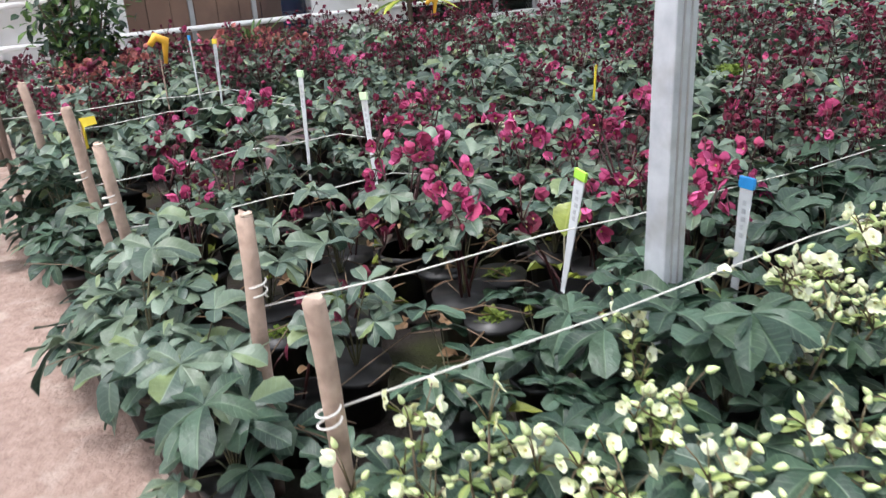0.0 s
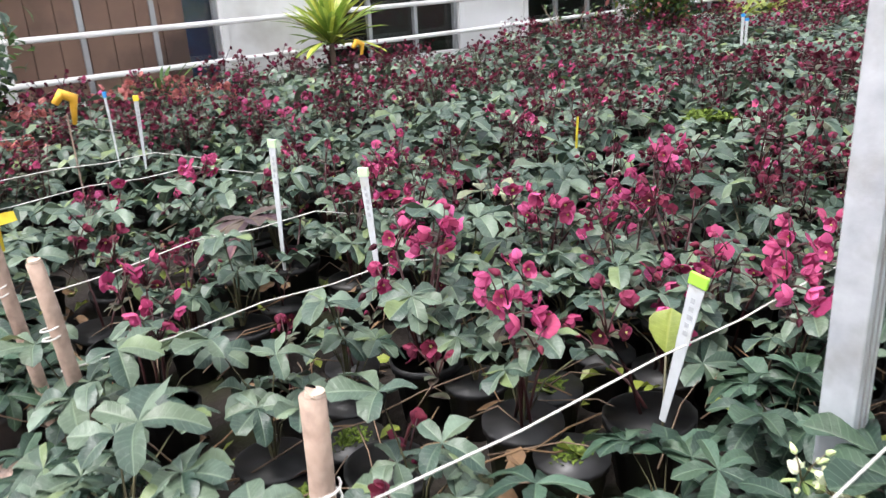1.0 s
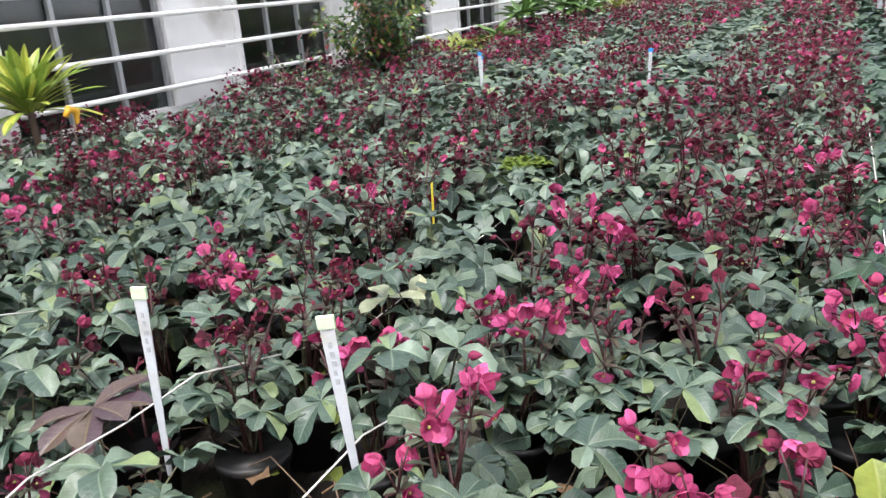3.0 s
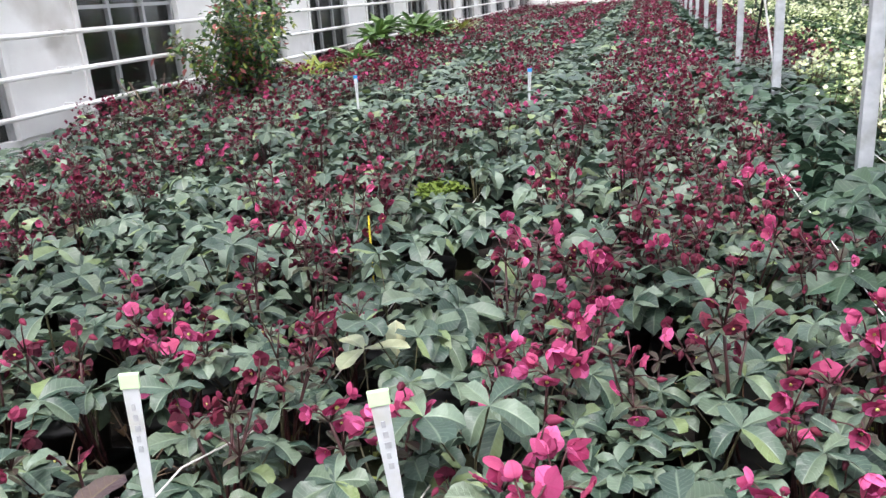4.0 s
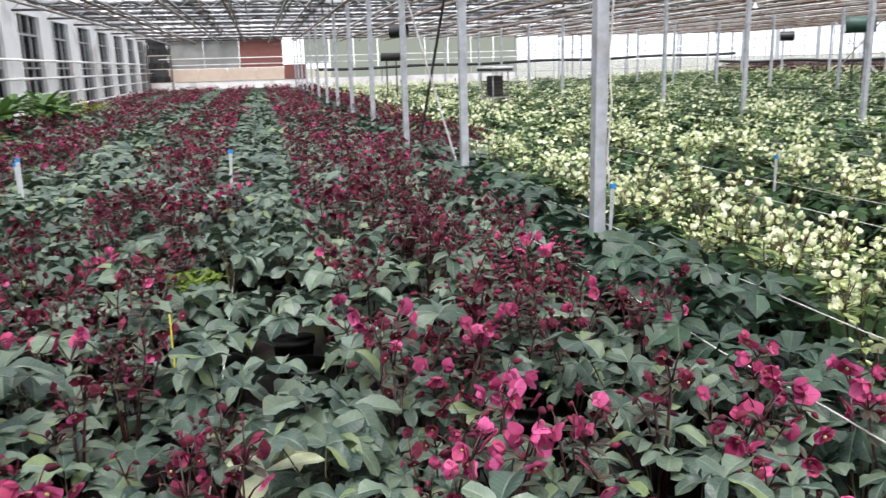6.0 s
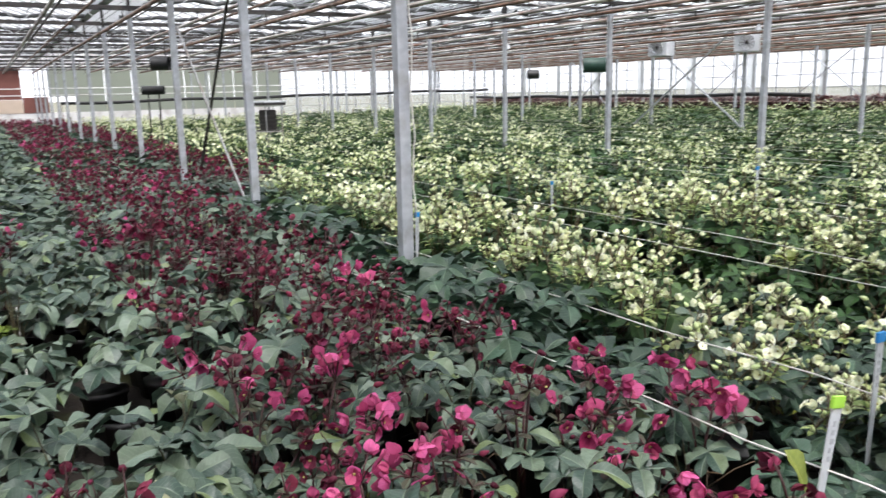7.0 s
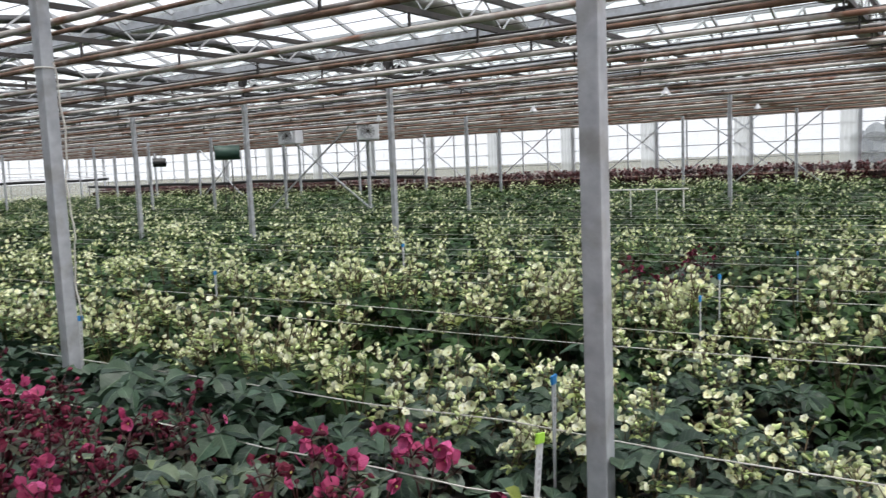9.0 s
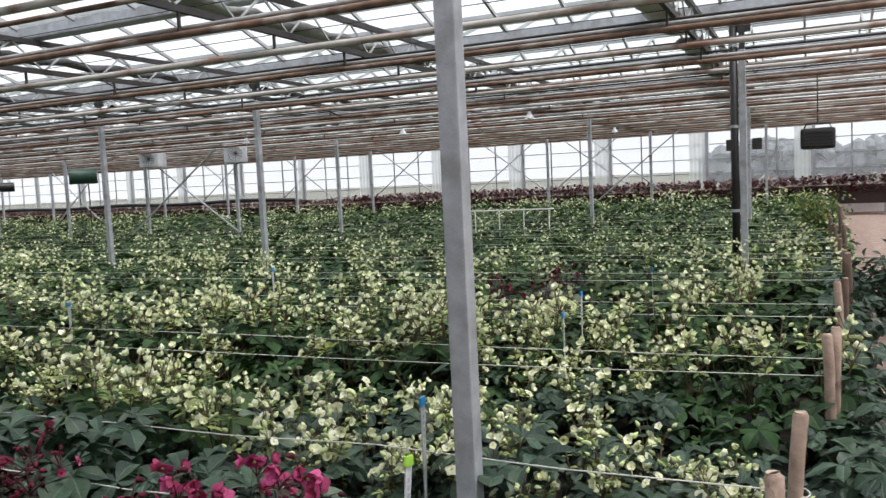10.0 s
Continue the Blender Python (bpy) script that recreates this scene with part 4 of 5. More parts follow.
def plant_geo(kind, seed, lod):
    """The same plant as one set of quads; lod 1 is middling, 2 is far. Slots: leaf, stem, petal, bud/centre, dark leaf, pot."""
    r = random.Random(seed)
    g = Geo()
    nu = {1: 4, 2: 2, 3: 1}[lod]
    n = {1: 9, 2: 7, 3: 5}[lod] - (1 if kind in ("dark", "pink") else 0)
    big = kind in ("foliage_dark", "foliage_deep")
    size = (0.145 if big else 0.122) * {1: 1.03, 2: 1.15, 3: 1.5}[lod]
    for k in range(n):
        lf = leaf(r, r.uniform(0.05, 0.18), r.uniform(0.10, 0.27) if kind.startswith("cream") else r.uniform(0.12, 0.35), r.choice((3, 4)) if lod == 3 else r.choice((3, 4, 5)) if lod == 2 else r.choice((4, 5, 5)), size * r.uniform(0.8, 1.2), nu, lod == 1, 4 if big else 0, 1, 3)
        g.put(lf, rot("z", 2 * math.pi * k / n + r.uniform(-0.4, 0.4)), (0, 0, CROWN))
    if lod == 1:
        g.put(pot_geo(10), slots=[5])
    if not kind.startswith("foliage"):
        for s in range({"cream": (7, 5, 4)[lod - 1], "dark": 6, "cream_green": 3}.get(kind, 4)):
            fork, heads = stalk_plan(r, r.uniform(0.36, 0.54) if kind != "pink" else r.uniform(0.33, 0.48), r.uniform(0.03, 0.16), 3 if lod == 3 else 4 if lod == 2 else r.choice((4, 5)), 1.3 if kind.startswith("cream") else 0.0)
            if lod < 3:
                v, f = tube([(0, 0, 0), tuple(fork)], [0.004, 0.0034], 3, caps=False)
                g.add(v + (0, 0, CROWN), f, 1)
            for k in range({1: 5, 2: 4, 3: 3}[lod]):
                v, f, uv = leaflet(r.uniform(0.045, 0.085), r.uniform(0.02, 0.036), min(nu, 2), 0.3, 0.2, 0.1, r)
                m = rot("z", r.uniform(0, 6.28)) @ rot("y", r.uniform(-0.6, 0.15))
                g.add(v @ m.T + fork * r.uniform(0.8, 1.0) + (0, 0, CROWN), f, 6, uv)
            for p, d, u in heads:
                if u < {"cream": 0.5, "cream_green": 0.35}.get(kind, 0.45):
                    fl = flower(r, {"cream": 0.0215, "cream_green": 0.018, "pink": 0.030}.get(kind, 0.021) * r.uniform(0.85, 1.15) * (1.25 if lod == 3 else 1.0), nu, r.uniform(0.35, 1.2) if kind.startswith("cream") else r.uniform(-0.1, 0.8), 7 if kind == "dark" and r.random() < 0.12 else 2, None if lod > 1 else 3)
                    g.put(fl, face_to(d), p + (0, 0, CROWN))
                else:
                    if lod == 1:
                        v, f = tube([(0, 0, 0), (0, 0, 0.011), (0, 0, 0.024)], [0.004, 0.0105, 0.003], 4, caps=False)
                    else:
                        v, f = np.array([(0, 0, 0), (0.011, 0, 0.012), (0, 0, 0.026), (-0.011, 0, 0.012), (0, 0.011, 0.012), (0, -0.011, 0.012)]), np.array([(0, 1, 2, 3), (0, 4, 2, 5)])
                    g.add(v @ face_to(d).T + p + (0, 0, CROWN), f, 3)
                if lod == 1:
                    v, f = tube([tuple(fork), tuple(p)], 0.0028, 3, caps=False)
                    g.add(v + (0, 0, CROWN), f, 1)
    return g


SLOTS = {
    "pink": [M_LEAF, M_STEM_RED, M_PINK, M_DARKRED, M_LEAF_DARK, M_POT, M_BRACT_RED],
    "dark": [M_LEAF, M_STEM_RED, M_DARKRED, M_DARKRED, M_LEAF_DARK, M_POT, M_BRACT_RED, M_PINK],
    "cream": [M_LEAF_DEEP, M_STEM_BROWN, M_CREAM, M_CREAMBUD, M_LEAF_DEEP, M_POT, M_BRACT],
    "cream_green": [M_LEAF_FRESH, M_STEM_GREEN, M_CREAM, M_CREAMBUD, M_LEAF_FRESH, M_POT, M_BRACT_FRESH],
    "foliage_fresh": [M_LEAF_FRESH, M_STEM_GREEN, M_CREAM, M_CREAMBUD, M_LEAF_FRESH, M_POT],
    "foliage": [M_LEAF, M_STEM_GREEN, M_PINK, M_DARKRED, M_LEAF_DARK, M_POT],
    "foliage_dark": [M_LEAF_DARK, M_STEM_GREEN, M_PINK, M_DARKRED, M_LEAF_DARK, M_POT],
    "foliage_deep": [M_LEAF_DEEP, M_STEM_GREEN, M_PINK, M_DARKRED, M_LEAF_DEEP, M_POT],
    "foliage_low": [M_LEAF_DARK, M_STEM_GREEN, M_PINK, M_DARKRED, M_LEAF_DARK, M_POT],
}
LABELS = {
    "pink": "potted hellebore with bright pink blooms on dark red stalks",
    "dark": "potted hellebore with dark red blooms and grey-green leaves",
    "cream": "potted hellebore with cream-white blooms and pale green buds",
    "foliage": "potted hellebore without blooms, grey-green palmate leaves",
    "foliage_dark": "large dark green leafy hellebore without blooms beside the string",
    "foliage_deep": "potted hellebore without blooms, deep green leaves",
    "foliage_fresh": "potted hellebore with fresh green leaves and no blooms",
    "cream_green": "potted hellebore with fresh green leaves and small cream blooms",
    "sparse": "half-bare potted hellebore with few leaves over mossy soil",
    "foliage_low": "sprawling leafy hellebore hanging over the edge of the aisle",
}
PROTO = {k: [hellebore(k, 100 + 17 * i + len(k), LABELS[k]) for i in range(n)] for k, n in (("pink", 5), ("dark", 5), ("cream", 5), ("foliage", 7), ("foliage_dark", 4), ("foliage_low", 4), ("sparse", 5))}
MID = {k: [plant_geo(k, 300 + i, 1) for i in range(6)] for k in SLOTS}
FAR = {k: [plant_geo(k, 500 + i, 2) for i in range(8)] for k in SLOTS}
FAREST = {k: [plant_geo(k, 700 + i, 3) for i in range(8)] for k in SLOTS}


def edge_x(y):
    return 0.70 if y > -1 else 0.70 - 0.06 * min(4, -1 - y)


BARE_POTS = [(1.29, 2.49), (1.66, 2.02), (1.05, 2.36), (1.88, 2.30)]
LEAFY_PLANTS = [(1.40, 2.67), (1.08, 2.54), (1.16, 2.03), (2.10, 3.60), (2.09, 2.87), (2.22, 2.52), (1.39, 3.36), (1.75, 2.49), (1.62, 3.86), (1.20, 4.10), (2.15, 2.32)]
KEEP_CLEAR = [(1.81, 1.77), (1.98, 1.34), (1.62, 3.38), (1.70, 2.93), (1.70, 1.72), (1.6, 3.2), (1.45, 3.1)]
PINK_PLANTS = [(2.30, 2.74), (2.62, 2.66), (2.88, 2.70), (2.42, 2.06), (2.20, 2.12), (2.46, 2.46), (1.66, 2.20), (1.70, 2.66), (2.04, 3.07), (3.88, 2.04), (3.48, 2.08), (3.64, 3.75), (3.90, 3.96), (2.60, 4.04), (2.34, 3.78), (2.72, 5.03), (1.70, 4.30), (1.28, 4.50), (0.97, 3.02), (3.70, 2.52), (2.58, 1.86), (2.27, 1.77), (6.3, 6.2)]


def bed_kind(x, y, r):
    """What grows at a place of the plan."""
    d = min(abs(y - p) for p in PATHS_Y)
    n = noise.noise((x * 0.55, y * 0.9, 1.7))
    if x > 9.0 and 0.7 < y < 1.5:
        return "dark" if r.random() < 0.8 else "foliage_dark"
    if d < (0.29 if y < 1.2 else PATH_HALF if x < 3.2 else 0.30):
        return "path"
    if y < 1.5:
        if abs(y + 2.6) < 0.5 and 1.8 < x < 3.4:
            return "dark" if r.random() < 0.35 else "foliage_deep"
        if y < -6.2 or y < -2.9 and r.random() < 0.45:
            band = noise.noise((x * 0.25, y * 0.8, 9.0))
            if band > 0.15:
                return "foliage_deep"
            return "foliage_fresh" if r.random() < 0.3 + 0.4 * max(0, -band) else "cream_green"
        bed = math.floor((1.55 - y) / 1.64)
        share = (0.88, 0.72, 0.6, 0.66, 0.55)[min(4, max(0, bed))] + 0.45 * noise.noise((x * 0.5, y * 0.9, 4.0))
        if x < 1.05:
            share -= 0.3
        elif bed == 0 and x < 3.2:
            share = 0.48 if x < 1.6 and y < 1.0 else 0.82
        if r.random() < share:
            return "cream"
        return "foliage_deep" if r.random() < 0.55 or x < 3.2 else "foliage_fresh"
    if x < 3.1 and y < 4.4:
        if 0.9 < x < 2.15 and 1.8 < y < 4.0 and r.random() < (0.92 if y < 2.9 else 0.75):
            return "sparse"
        if y < 2.95 and x > 1.5:
            return "dark" if r.random() < 0.5 else "foliage"
        return "dark" if r.random() < (0.12 if x < 1.1 else 0.5) else "foliage"
    if r.random() < 0.24 + 0.4 * max(0, n):
        return "foliage"
    if x < 4.5:
        return "pink" if r.random() < 0.12 else "dark"
    return "dark" if r.random() < 0.9 else "pink"


NEAR_X, NEAR_Y0, NEAR_Y1 = 3.1, 0.2, 4.4
far_bins = collections.defaultdict(list)
near_list = []
rp = random.Random(77)
y = Y_LEFT - 0.55
while y > Y_RIGHT + 1.9:
    x = edge_x(y)
    while x < X_END - 1.2:
        px, py = x + rp.uniform(-0.05, 0.05), y + rp.uniform(-0.05, 0.05)
        kind = bed_kind(px, py, rp)
        if kind == "path":
            closed = (1.3 < py < 1.7 and px > 1.15) or px > 1.75 + rp.uniform(0, 0.6) and not (2.6 < py < 3.8 and 3.2 < px < 6.5 and rp.random() < 0.28) or py < 1.2 and rp.random() < 0.6
            kind = ("foliage_deep" if py < 1.2 else "foliage_dark" if py < 1.9 else "foliage") if closed else None
        if 1.25 < py < 1.45 and 1.9 < px < 2.8:
            kind, py = "cream", 1.24
        for cx in COLS_X:
            if abs(px - cx) < 0.13 and min(abs(py - q) for q in ROWS_Y) < 0.13:
                kind = None
        if kind:
            sc = rp.uniform(0.88, 1.14) * ((0.88 if px < 1.6 else 0.92 if px < 2.4 else 1.0) if kind == "foliage_dark" and abs(py - 1.5) < 0.5 else 0.78 if kind in ("foliage_dark", "foliage_deep") else 0.9 if kind == "cream" and px < 2.4 and py > 0.1 else 1.0)
            if any(math.hypot(px - a, py - b) < 0.10 for a, b in KEEP_CLEAR) or any(math.hypot(px - a, py - b) < 0.16 for a, b in PINK_PLANTS + LEAFY_PLANTS + BARE_POTS):
                x += 0.30
                continue
            if px < NEAR_X and NEAR_Y0 < py < NEAR_Y1:
                near_list.append(("foliage_dark" if kind == "foliage_deep" else kind, px, py, sc))
            else:
                dist = math.hypot(px - 0.7, py - 3.0)
                sc *= 1 + 0.27 * min(1.0, max(0.0, (-9.0 - py) / 8.0))
                far_bins[(kind, 1 if dist < 6.0 else 2 if dist < 11 else 3)].append((px, py, sc))
        x += 0.30 if x < 8 else (0.34 if x < 20 else 0.40)
    y -= 0.30 if y > -8 else 0.36

for k, yy in enumerate(np.arange(4.75, -8.0, -0.27)):
    if min(abs(yy - q) for q in PATHS_Y) < 0.1:
        continue
    if 1.42 < yy < 1.78:
        continue
    px, py, sc = (0.69 if 1.2 < yy < 2.5 else 0.60) + rp.uniform(-0.05, 0.04) - (0.1 if yy < -1 else 0), yy + rp.uniform(-0.05, 0.05), rp.uniform(0.85, 1.05) * (0.9 if yy < 1.55 else 1.0)
    if py > -0.6:
        near_list.append(("foliage_low", px, py, sc))
    else:
        far_bins[("foliage_low", 1)].append((px, py, sc * 1.1))

near_list += [("pink" if px < 3.2 else "dark", px, py, rp.uniform(0.92, 1.08)) for px, py in PINK_PLANTS]
near_list += [("foliage", px, py, rp.uniform(0.85, 1.05)) for px, py in LEAFY_PLANTS]
near_list += [("dark", 3.52, 1.68, 1.0), ("dark", 3.30, 2.36, 1.0), ("dark", 3.45, 1.86, 0.95)]
near_list += [("foliage_dark", 1.66, 1.50, 1.0), ("foliage_dark", 1.58, 1.26, 1.08), ("foliage_dark", 1.97, 1.60, 0.85), ("foliage_dark", 1.78, 1.18, 1.12), ("foliage_dark", 1.14, 1.30, 0.8), ("cream", 1.38, 1.05, 0.85), ("cream", 1.00, 1.14, 0.9), ("cream", 1.20, 0.98, 0.85), ("foliage_dark", 0.98, 0.92, 0.8), ("cream", 0.93, 1.22, 0.85), ("foliage_dark", 0.93, 1.47, 0.6), ("foliage_dark", 1.30, 1.22, 1.0), ("cream", 2.15, 1.10, 0.9), ("cream", 1.90, -0.28, 0.95), ("cream", 2.20, -0.36, 0.95), ("cream", 1.60, -0.32, 0.9), ("cream", 1.75, 0.02, 0.9), ("foliage_dark", 2.05, -0.02, 0.8), ("foliage_dark", 1.45, -0.05, 0.8), ("cream", 2.5, -0.3, 0.95), ("foliage_low", 0.42, -0.25, 0.85), ("foliage_low", 0.45, 0.15, 0.8)]

# plants of the middle distance: things with fewer parts
RING = [p for p in ((k, q) for k in far_bins for q in far_bins[k] if k[1] == 1) if p[1][0] < 4.9 and -1.3 < p[1][1] < 5.6]


def pick(geo, keep):
    v, f, m, uv = geo.arrays()
    s = np.isin(m, keep)
    if not s.any():
        return None
    ids, inv = np.unique(f[s], return_inverse=True)
    out = Geo()
    out.v, out.f, out.m, out.uv, out.n = [v[ids]], [inv.reshape(-1, 4)], [m[s]], [uv[ids]], len(ids)
    return out


RING_PROTO, ring_used = {}, set()
for k in {a[0] for a, _ in RING}:
    RING_PROTO[k] = []
    for gm in MID[k]:
        ob = empty("hellebore", pose(0, 0, 0), LABELS[k], "potted plant", "potted hellebores")
        for nm, keep in (("foliage", (0, 4)), ("flower_head", (1, 2, 3, 6, 7)), ("pot", (5,))):
            s = pick(gm, keep)
            if s and not (nm == "flower_head" and k.startswith("foliage")):
                part(nm, s, SLOTS[k], ob, smooth=True)
        RING_PROTO[k].append(ob)
for key, q in RING:
    far_bins[key].remove(q)
    i = rp.randrange(6)
    m = pose(q[0], q[1], 0, rp.uniform(-4, 4), rp.uniform(-4, 4), rp.uniform(0, 360)) @ Matrix.Scale(q[2], 4)
    if (key[0], i) in ring_used:
        copy_thing(RING_PROTO[key[0]][i], m)
    else:
        ring_used.add((key[0], i))
        RING_PROTO[key[0]][i].matrix_basis = m
for k in RING_PROTO:
    for i, ob in enumerate(RING_PROTO[k]):
        if (k, i) not in ring_used:
            for o in list(ob.children_recursive) + [ob]:
                bpy.data.objects.remove(o)

used = set()
for kind, px, py, sc in near_list:
    i = rp.randrange(len(PROTO[kind]))
    m = pose(px, py, 0.0, rp.uniform(-4, 4), rp.uniform(-4, 4), rp.uniform(0, 360)) @ Matrix.Scale(sc, 4)
    if (kind, i) not in used:
        used.add((kind, i))
        PROTO[kind][i].matrix_basis = m
    else:
        copy_thing(PROTO[kind][i], m)
for k in PROTO:
    for i, ob in enumerate(PROTO[k]):
        if (k, i) not in used:
            for o in list(ob.children_recursive) + [ob]:
                bpy.data.objects.remove(o)

for (kind, lod), places in far_bins.items():
    if not places:
        continue
    g = Geo()
    for px, py, sc in places:
        g.put(rp.choice((MID, FAR, FAREST)[lod - 1][kind]), rot("z", rp.uniform(0, 6.28)), (px, py, 0), sc)
    name = {"cream": "cream_hellebores", "cream_green": "cream_hellebores", "pink": "pink_hellebores", "dark": "dark_red_hellebores"}.get(kind, "leafy_hellebores")
    me = g.mesh(name, SLOTS[kind])
    tagged(new(name, me), {"cream": "mass of cream-white flowering hellebores in long beds", "cream_green": "mass of fresh green hellebores with small cream blooms", "pink": "mass of pink flowering hellebores in long beds", "dark": "mass of dark red flowering hellebores in long beds"}.get(kind, "mass of green hellebore foliage in long beds"), "plants", kind="stuff")

# ---- stakes, strings, labels ----


def stake(x, y, top, r=0.02, tilt=(0, 0), mat=None, label="round weathered wooden stake at the end of the bed"):
    ob = empty("stake", pose(x - top * math.sin(radians(tilt[1])), y + top * math.sin(radians(tilt[0])), 0, tilt[0], tilt[1], 0), label, "stake", "bed stakes")
    rr = random.Random(int(1000 * x + 77 * y))
    pts = [(0.003 * rr.uniform(-1, 1), 0.003 * rr.uniform(-1, 1), z) for z in np.linspace(0, top - 0.006, 7)] + [(0, 0, top)]
    part("pole", Geo().add(*tube(pts, [r * rr.uniform(0.95, 1.05) for _ in range(7)] + [r * 0.82], 12)), mat or M_WOOD, ob, smooth=True)
    part("sawn_end", Geo().add(*tube([(0, 0, top - 0.004), (0, 0, top + 0.002)], [r * 0.8, r * 0.76], 12)), M_SAWN, ob, "paler sawn top end")
    return ob


def knot(x, y, z, r):
    ob = empty("string_loop", pose(x, y, z), "loops of white string tied round a stake", "string", "string loops")
    pts = [(r * math.cos(a), r * math.sin(a), 0.004 * a) for a in np.linspace(0, 4 * math.pi, 25)]
    part("loop", Geo().add(*tube(pts, 0.0026, 5)), M_STRING, ob, smooth=True)


def string(pts, r=0.0025):
    fine = []
    for a, b in zip(pts[:-1], pts[1:]):
        n = max(2, int((b[0] - a[0]) / 0.8))
        fine += [tuple(np.array(a) + (np.array(b) - np.array(a)) * k / n - np.array([0, 0, 0.012 * math.sin(math.pi * k / n)])) for k in range(n)]
    tagged(part("string", Geo().add(*tube(fine + [pts[-1]], r, 5)), M_STRING, smooth=True), "taut white string along the edge of a bed", "string", "bed strings")


def plant_label(x, y, top, cap, h=0.36, tilt=(0, 0, 0), w=0.025, label="grey plastic label stake with coloured top"):
    up = pose(0, 0, 0, *tilt) @ Vector((0, 0, h))
    ob = empty("label_stake", pose(x - up.x, y - up.y, top - up.z, *tilt), label, "plant label", "plant labels")
    v, f = block(-w / 2, w / 2, -0.002, 0.002, 0, h - 0.03)
    v = np.array(v, float)
    v[:, 0] *= np.where(v[:, 2] < 0.01, 0.4, 0.92)
    part("blade", Geo().add(v, f), M_TAG, ob)
    marks = Geo()
    for k in range(5):
        marks.add(*block(-w * 0.12, w * (0.10 + 0.06 * (k % 3)), -0.0032, -0.0021, h - 0.075 - 0.022 * k, h - 0.062 - 0.022 * k))
    part("print", marks, M_PRINT, ob, "faded dark printed bars")
    part("cap", Geo().add(*block(-w / 2 - 0.002, w / 2 + 0.002, -0.005, 0.005, h - 0.03, h)), cap, ob, bevel=0.002)


for x, y, top, r, tx, ty in ((0.846, 1.83, 0.78, 0.021, 0, 2), (0.794, 1.31, 0.775, 0.021, 3, -3), (0.697, 2.86, 0.78, 0.02, 0, -4), (0.669, 3.27, 0.845, 0.02, 0, -4), (0.62, 4.45, 0.80, 0.021, 0, -3),
                              (0.70, 0.03, 0.75, 0.022, 0, 2), (0.66, -0.30, 0.72, 0.022, 0, 0), (0.62, -1.42, 0.78, 0.022, 0, 3), (0.56, -1.9, 0.74, 0.022, 0, 0), (0.5, -3.1, 0.78, 0.024, 0, 2), (0.45, -5.2, 0.85, 0.024, 0, 0), (0.42, -7.0, 0.95, 0.026, 0, 0)):
    stake(x, y, top, r, (tx, ty), M_WOOD if y > -1.6 else M_WOOD_DARK)
ENDS = {1.80: (0.846, 1.83), 1.30: (0.794, 1.31), 3.44: (0.669, 3.27), 2.94: (0.697, 2.86), 4.58: (0.62, 4.45), 0.16: (0.70, 0.03), -0.34: (0.66, -0.30), -1.48: (0.62, -1.42), -1.98: (0.56, -1.9), -3.12: (0.5, -3.1), -5.26: (0.45, -5.2)}
for p in PATHS_Y:
    for e in (p + 0.25, p - 0.25):
        if Y_RIGHT + 2 < e < Y_LEFT - 0.8:
            sx, sy = ENDS.get(round(e, 2), (0.5, e))
            if round(e, 2) not in ENDS:
                stake(sx, sy, 0.75, 0.02, (0, 0), M_WOOD_DARK)
            stake(X_END - 1.0, e, 0.7, 0.02, (0, 0), M_WOOD_DARK)
            if e > 2:
                mids = [(1.3, e, 0.53), (1.8, e, 0.52), (2.6, e, 0.30)] if e > 3 else [(1.3, e, 0.45), (1.8, e, 0.44), (2.5, e, 0.30)]
            elif e > 1.6:
                mids = [(1.7, e, 0.525), (2.4, e, 0.50), (3.4, e, 0.48), (9.0, e, 0.42)]
            elif e > 1.2:
                mids = [(2.2, e, 0.54), (3.5, e, 0.51), (9.0, e, 0.45)]
            else:
                mids = [(4.0, e, 0.55), (12.0, e, 0.53)]
            string([(sx, sy, 0.48 if round(e, 2) == 2.94 else 0.54 if e > 1.2 else 0.57)] + mids + [(X_END - 1.0, e, mids[-1][2])], 0.0026 if e > 1.2 else 0.0021)
for x, y, z in ((0.846, 1.83, 0.56), (0.794, 1.31, 0.50), (0.697, 2.86, 0.56), (0.669, 3.27, 0.56)):
    knot(x, y, z, 0.024)

plant_label(1.811, 1.774, 0.701, M_TAG_GREEN, 0.42, (0, 11, -88), 0.044)
plant_label(1.979, 1.341, 0.743, M_TAG_BLUE, 0.4, (0, 2, -85), 0.040)
plant_label(1.623, 3.38, 0.84, M_TAG_PALE, 0.5, (0, 2, -70), 0.032)
plant_label(1.699, 2.932, 0.792, M_TAG_PALE, 0.45, (0, -4, -70), 0.036)
for x, y, z in ((7.737, 3.5, 0.76), (7.88, 5.22, 0.76), (1.63, 5.18, 0.86), (5.9, -0.5, 0.7), (5.38, -2.35, 0.74), (1.98, -0.39, 0.74), (2.07, -1.11, 0.75), (1.86, -2.4, 0.75), (4.95, 1.25, 0.72), (8.1, 5.3, 0.7)):
    plant_label(x, y, z, M_TAG_BLUE, 0.4, (0, rp.uniform(-4, 4), rp.uniform(-70, -110)), 0.036)
plant_label(1.76, 5.1, 0.83, M_YELLOW, 0.4, (0, 2, -30))

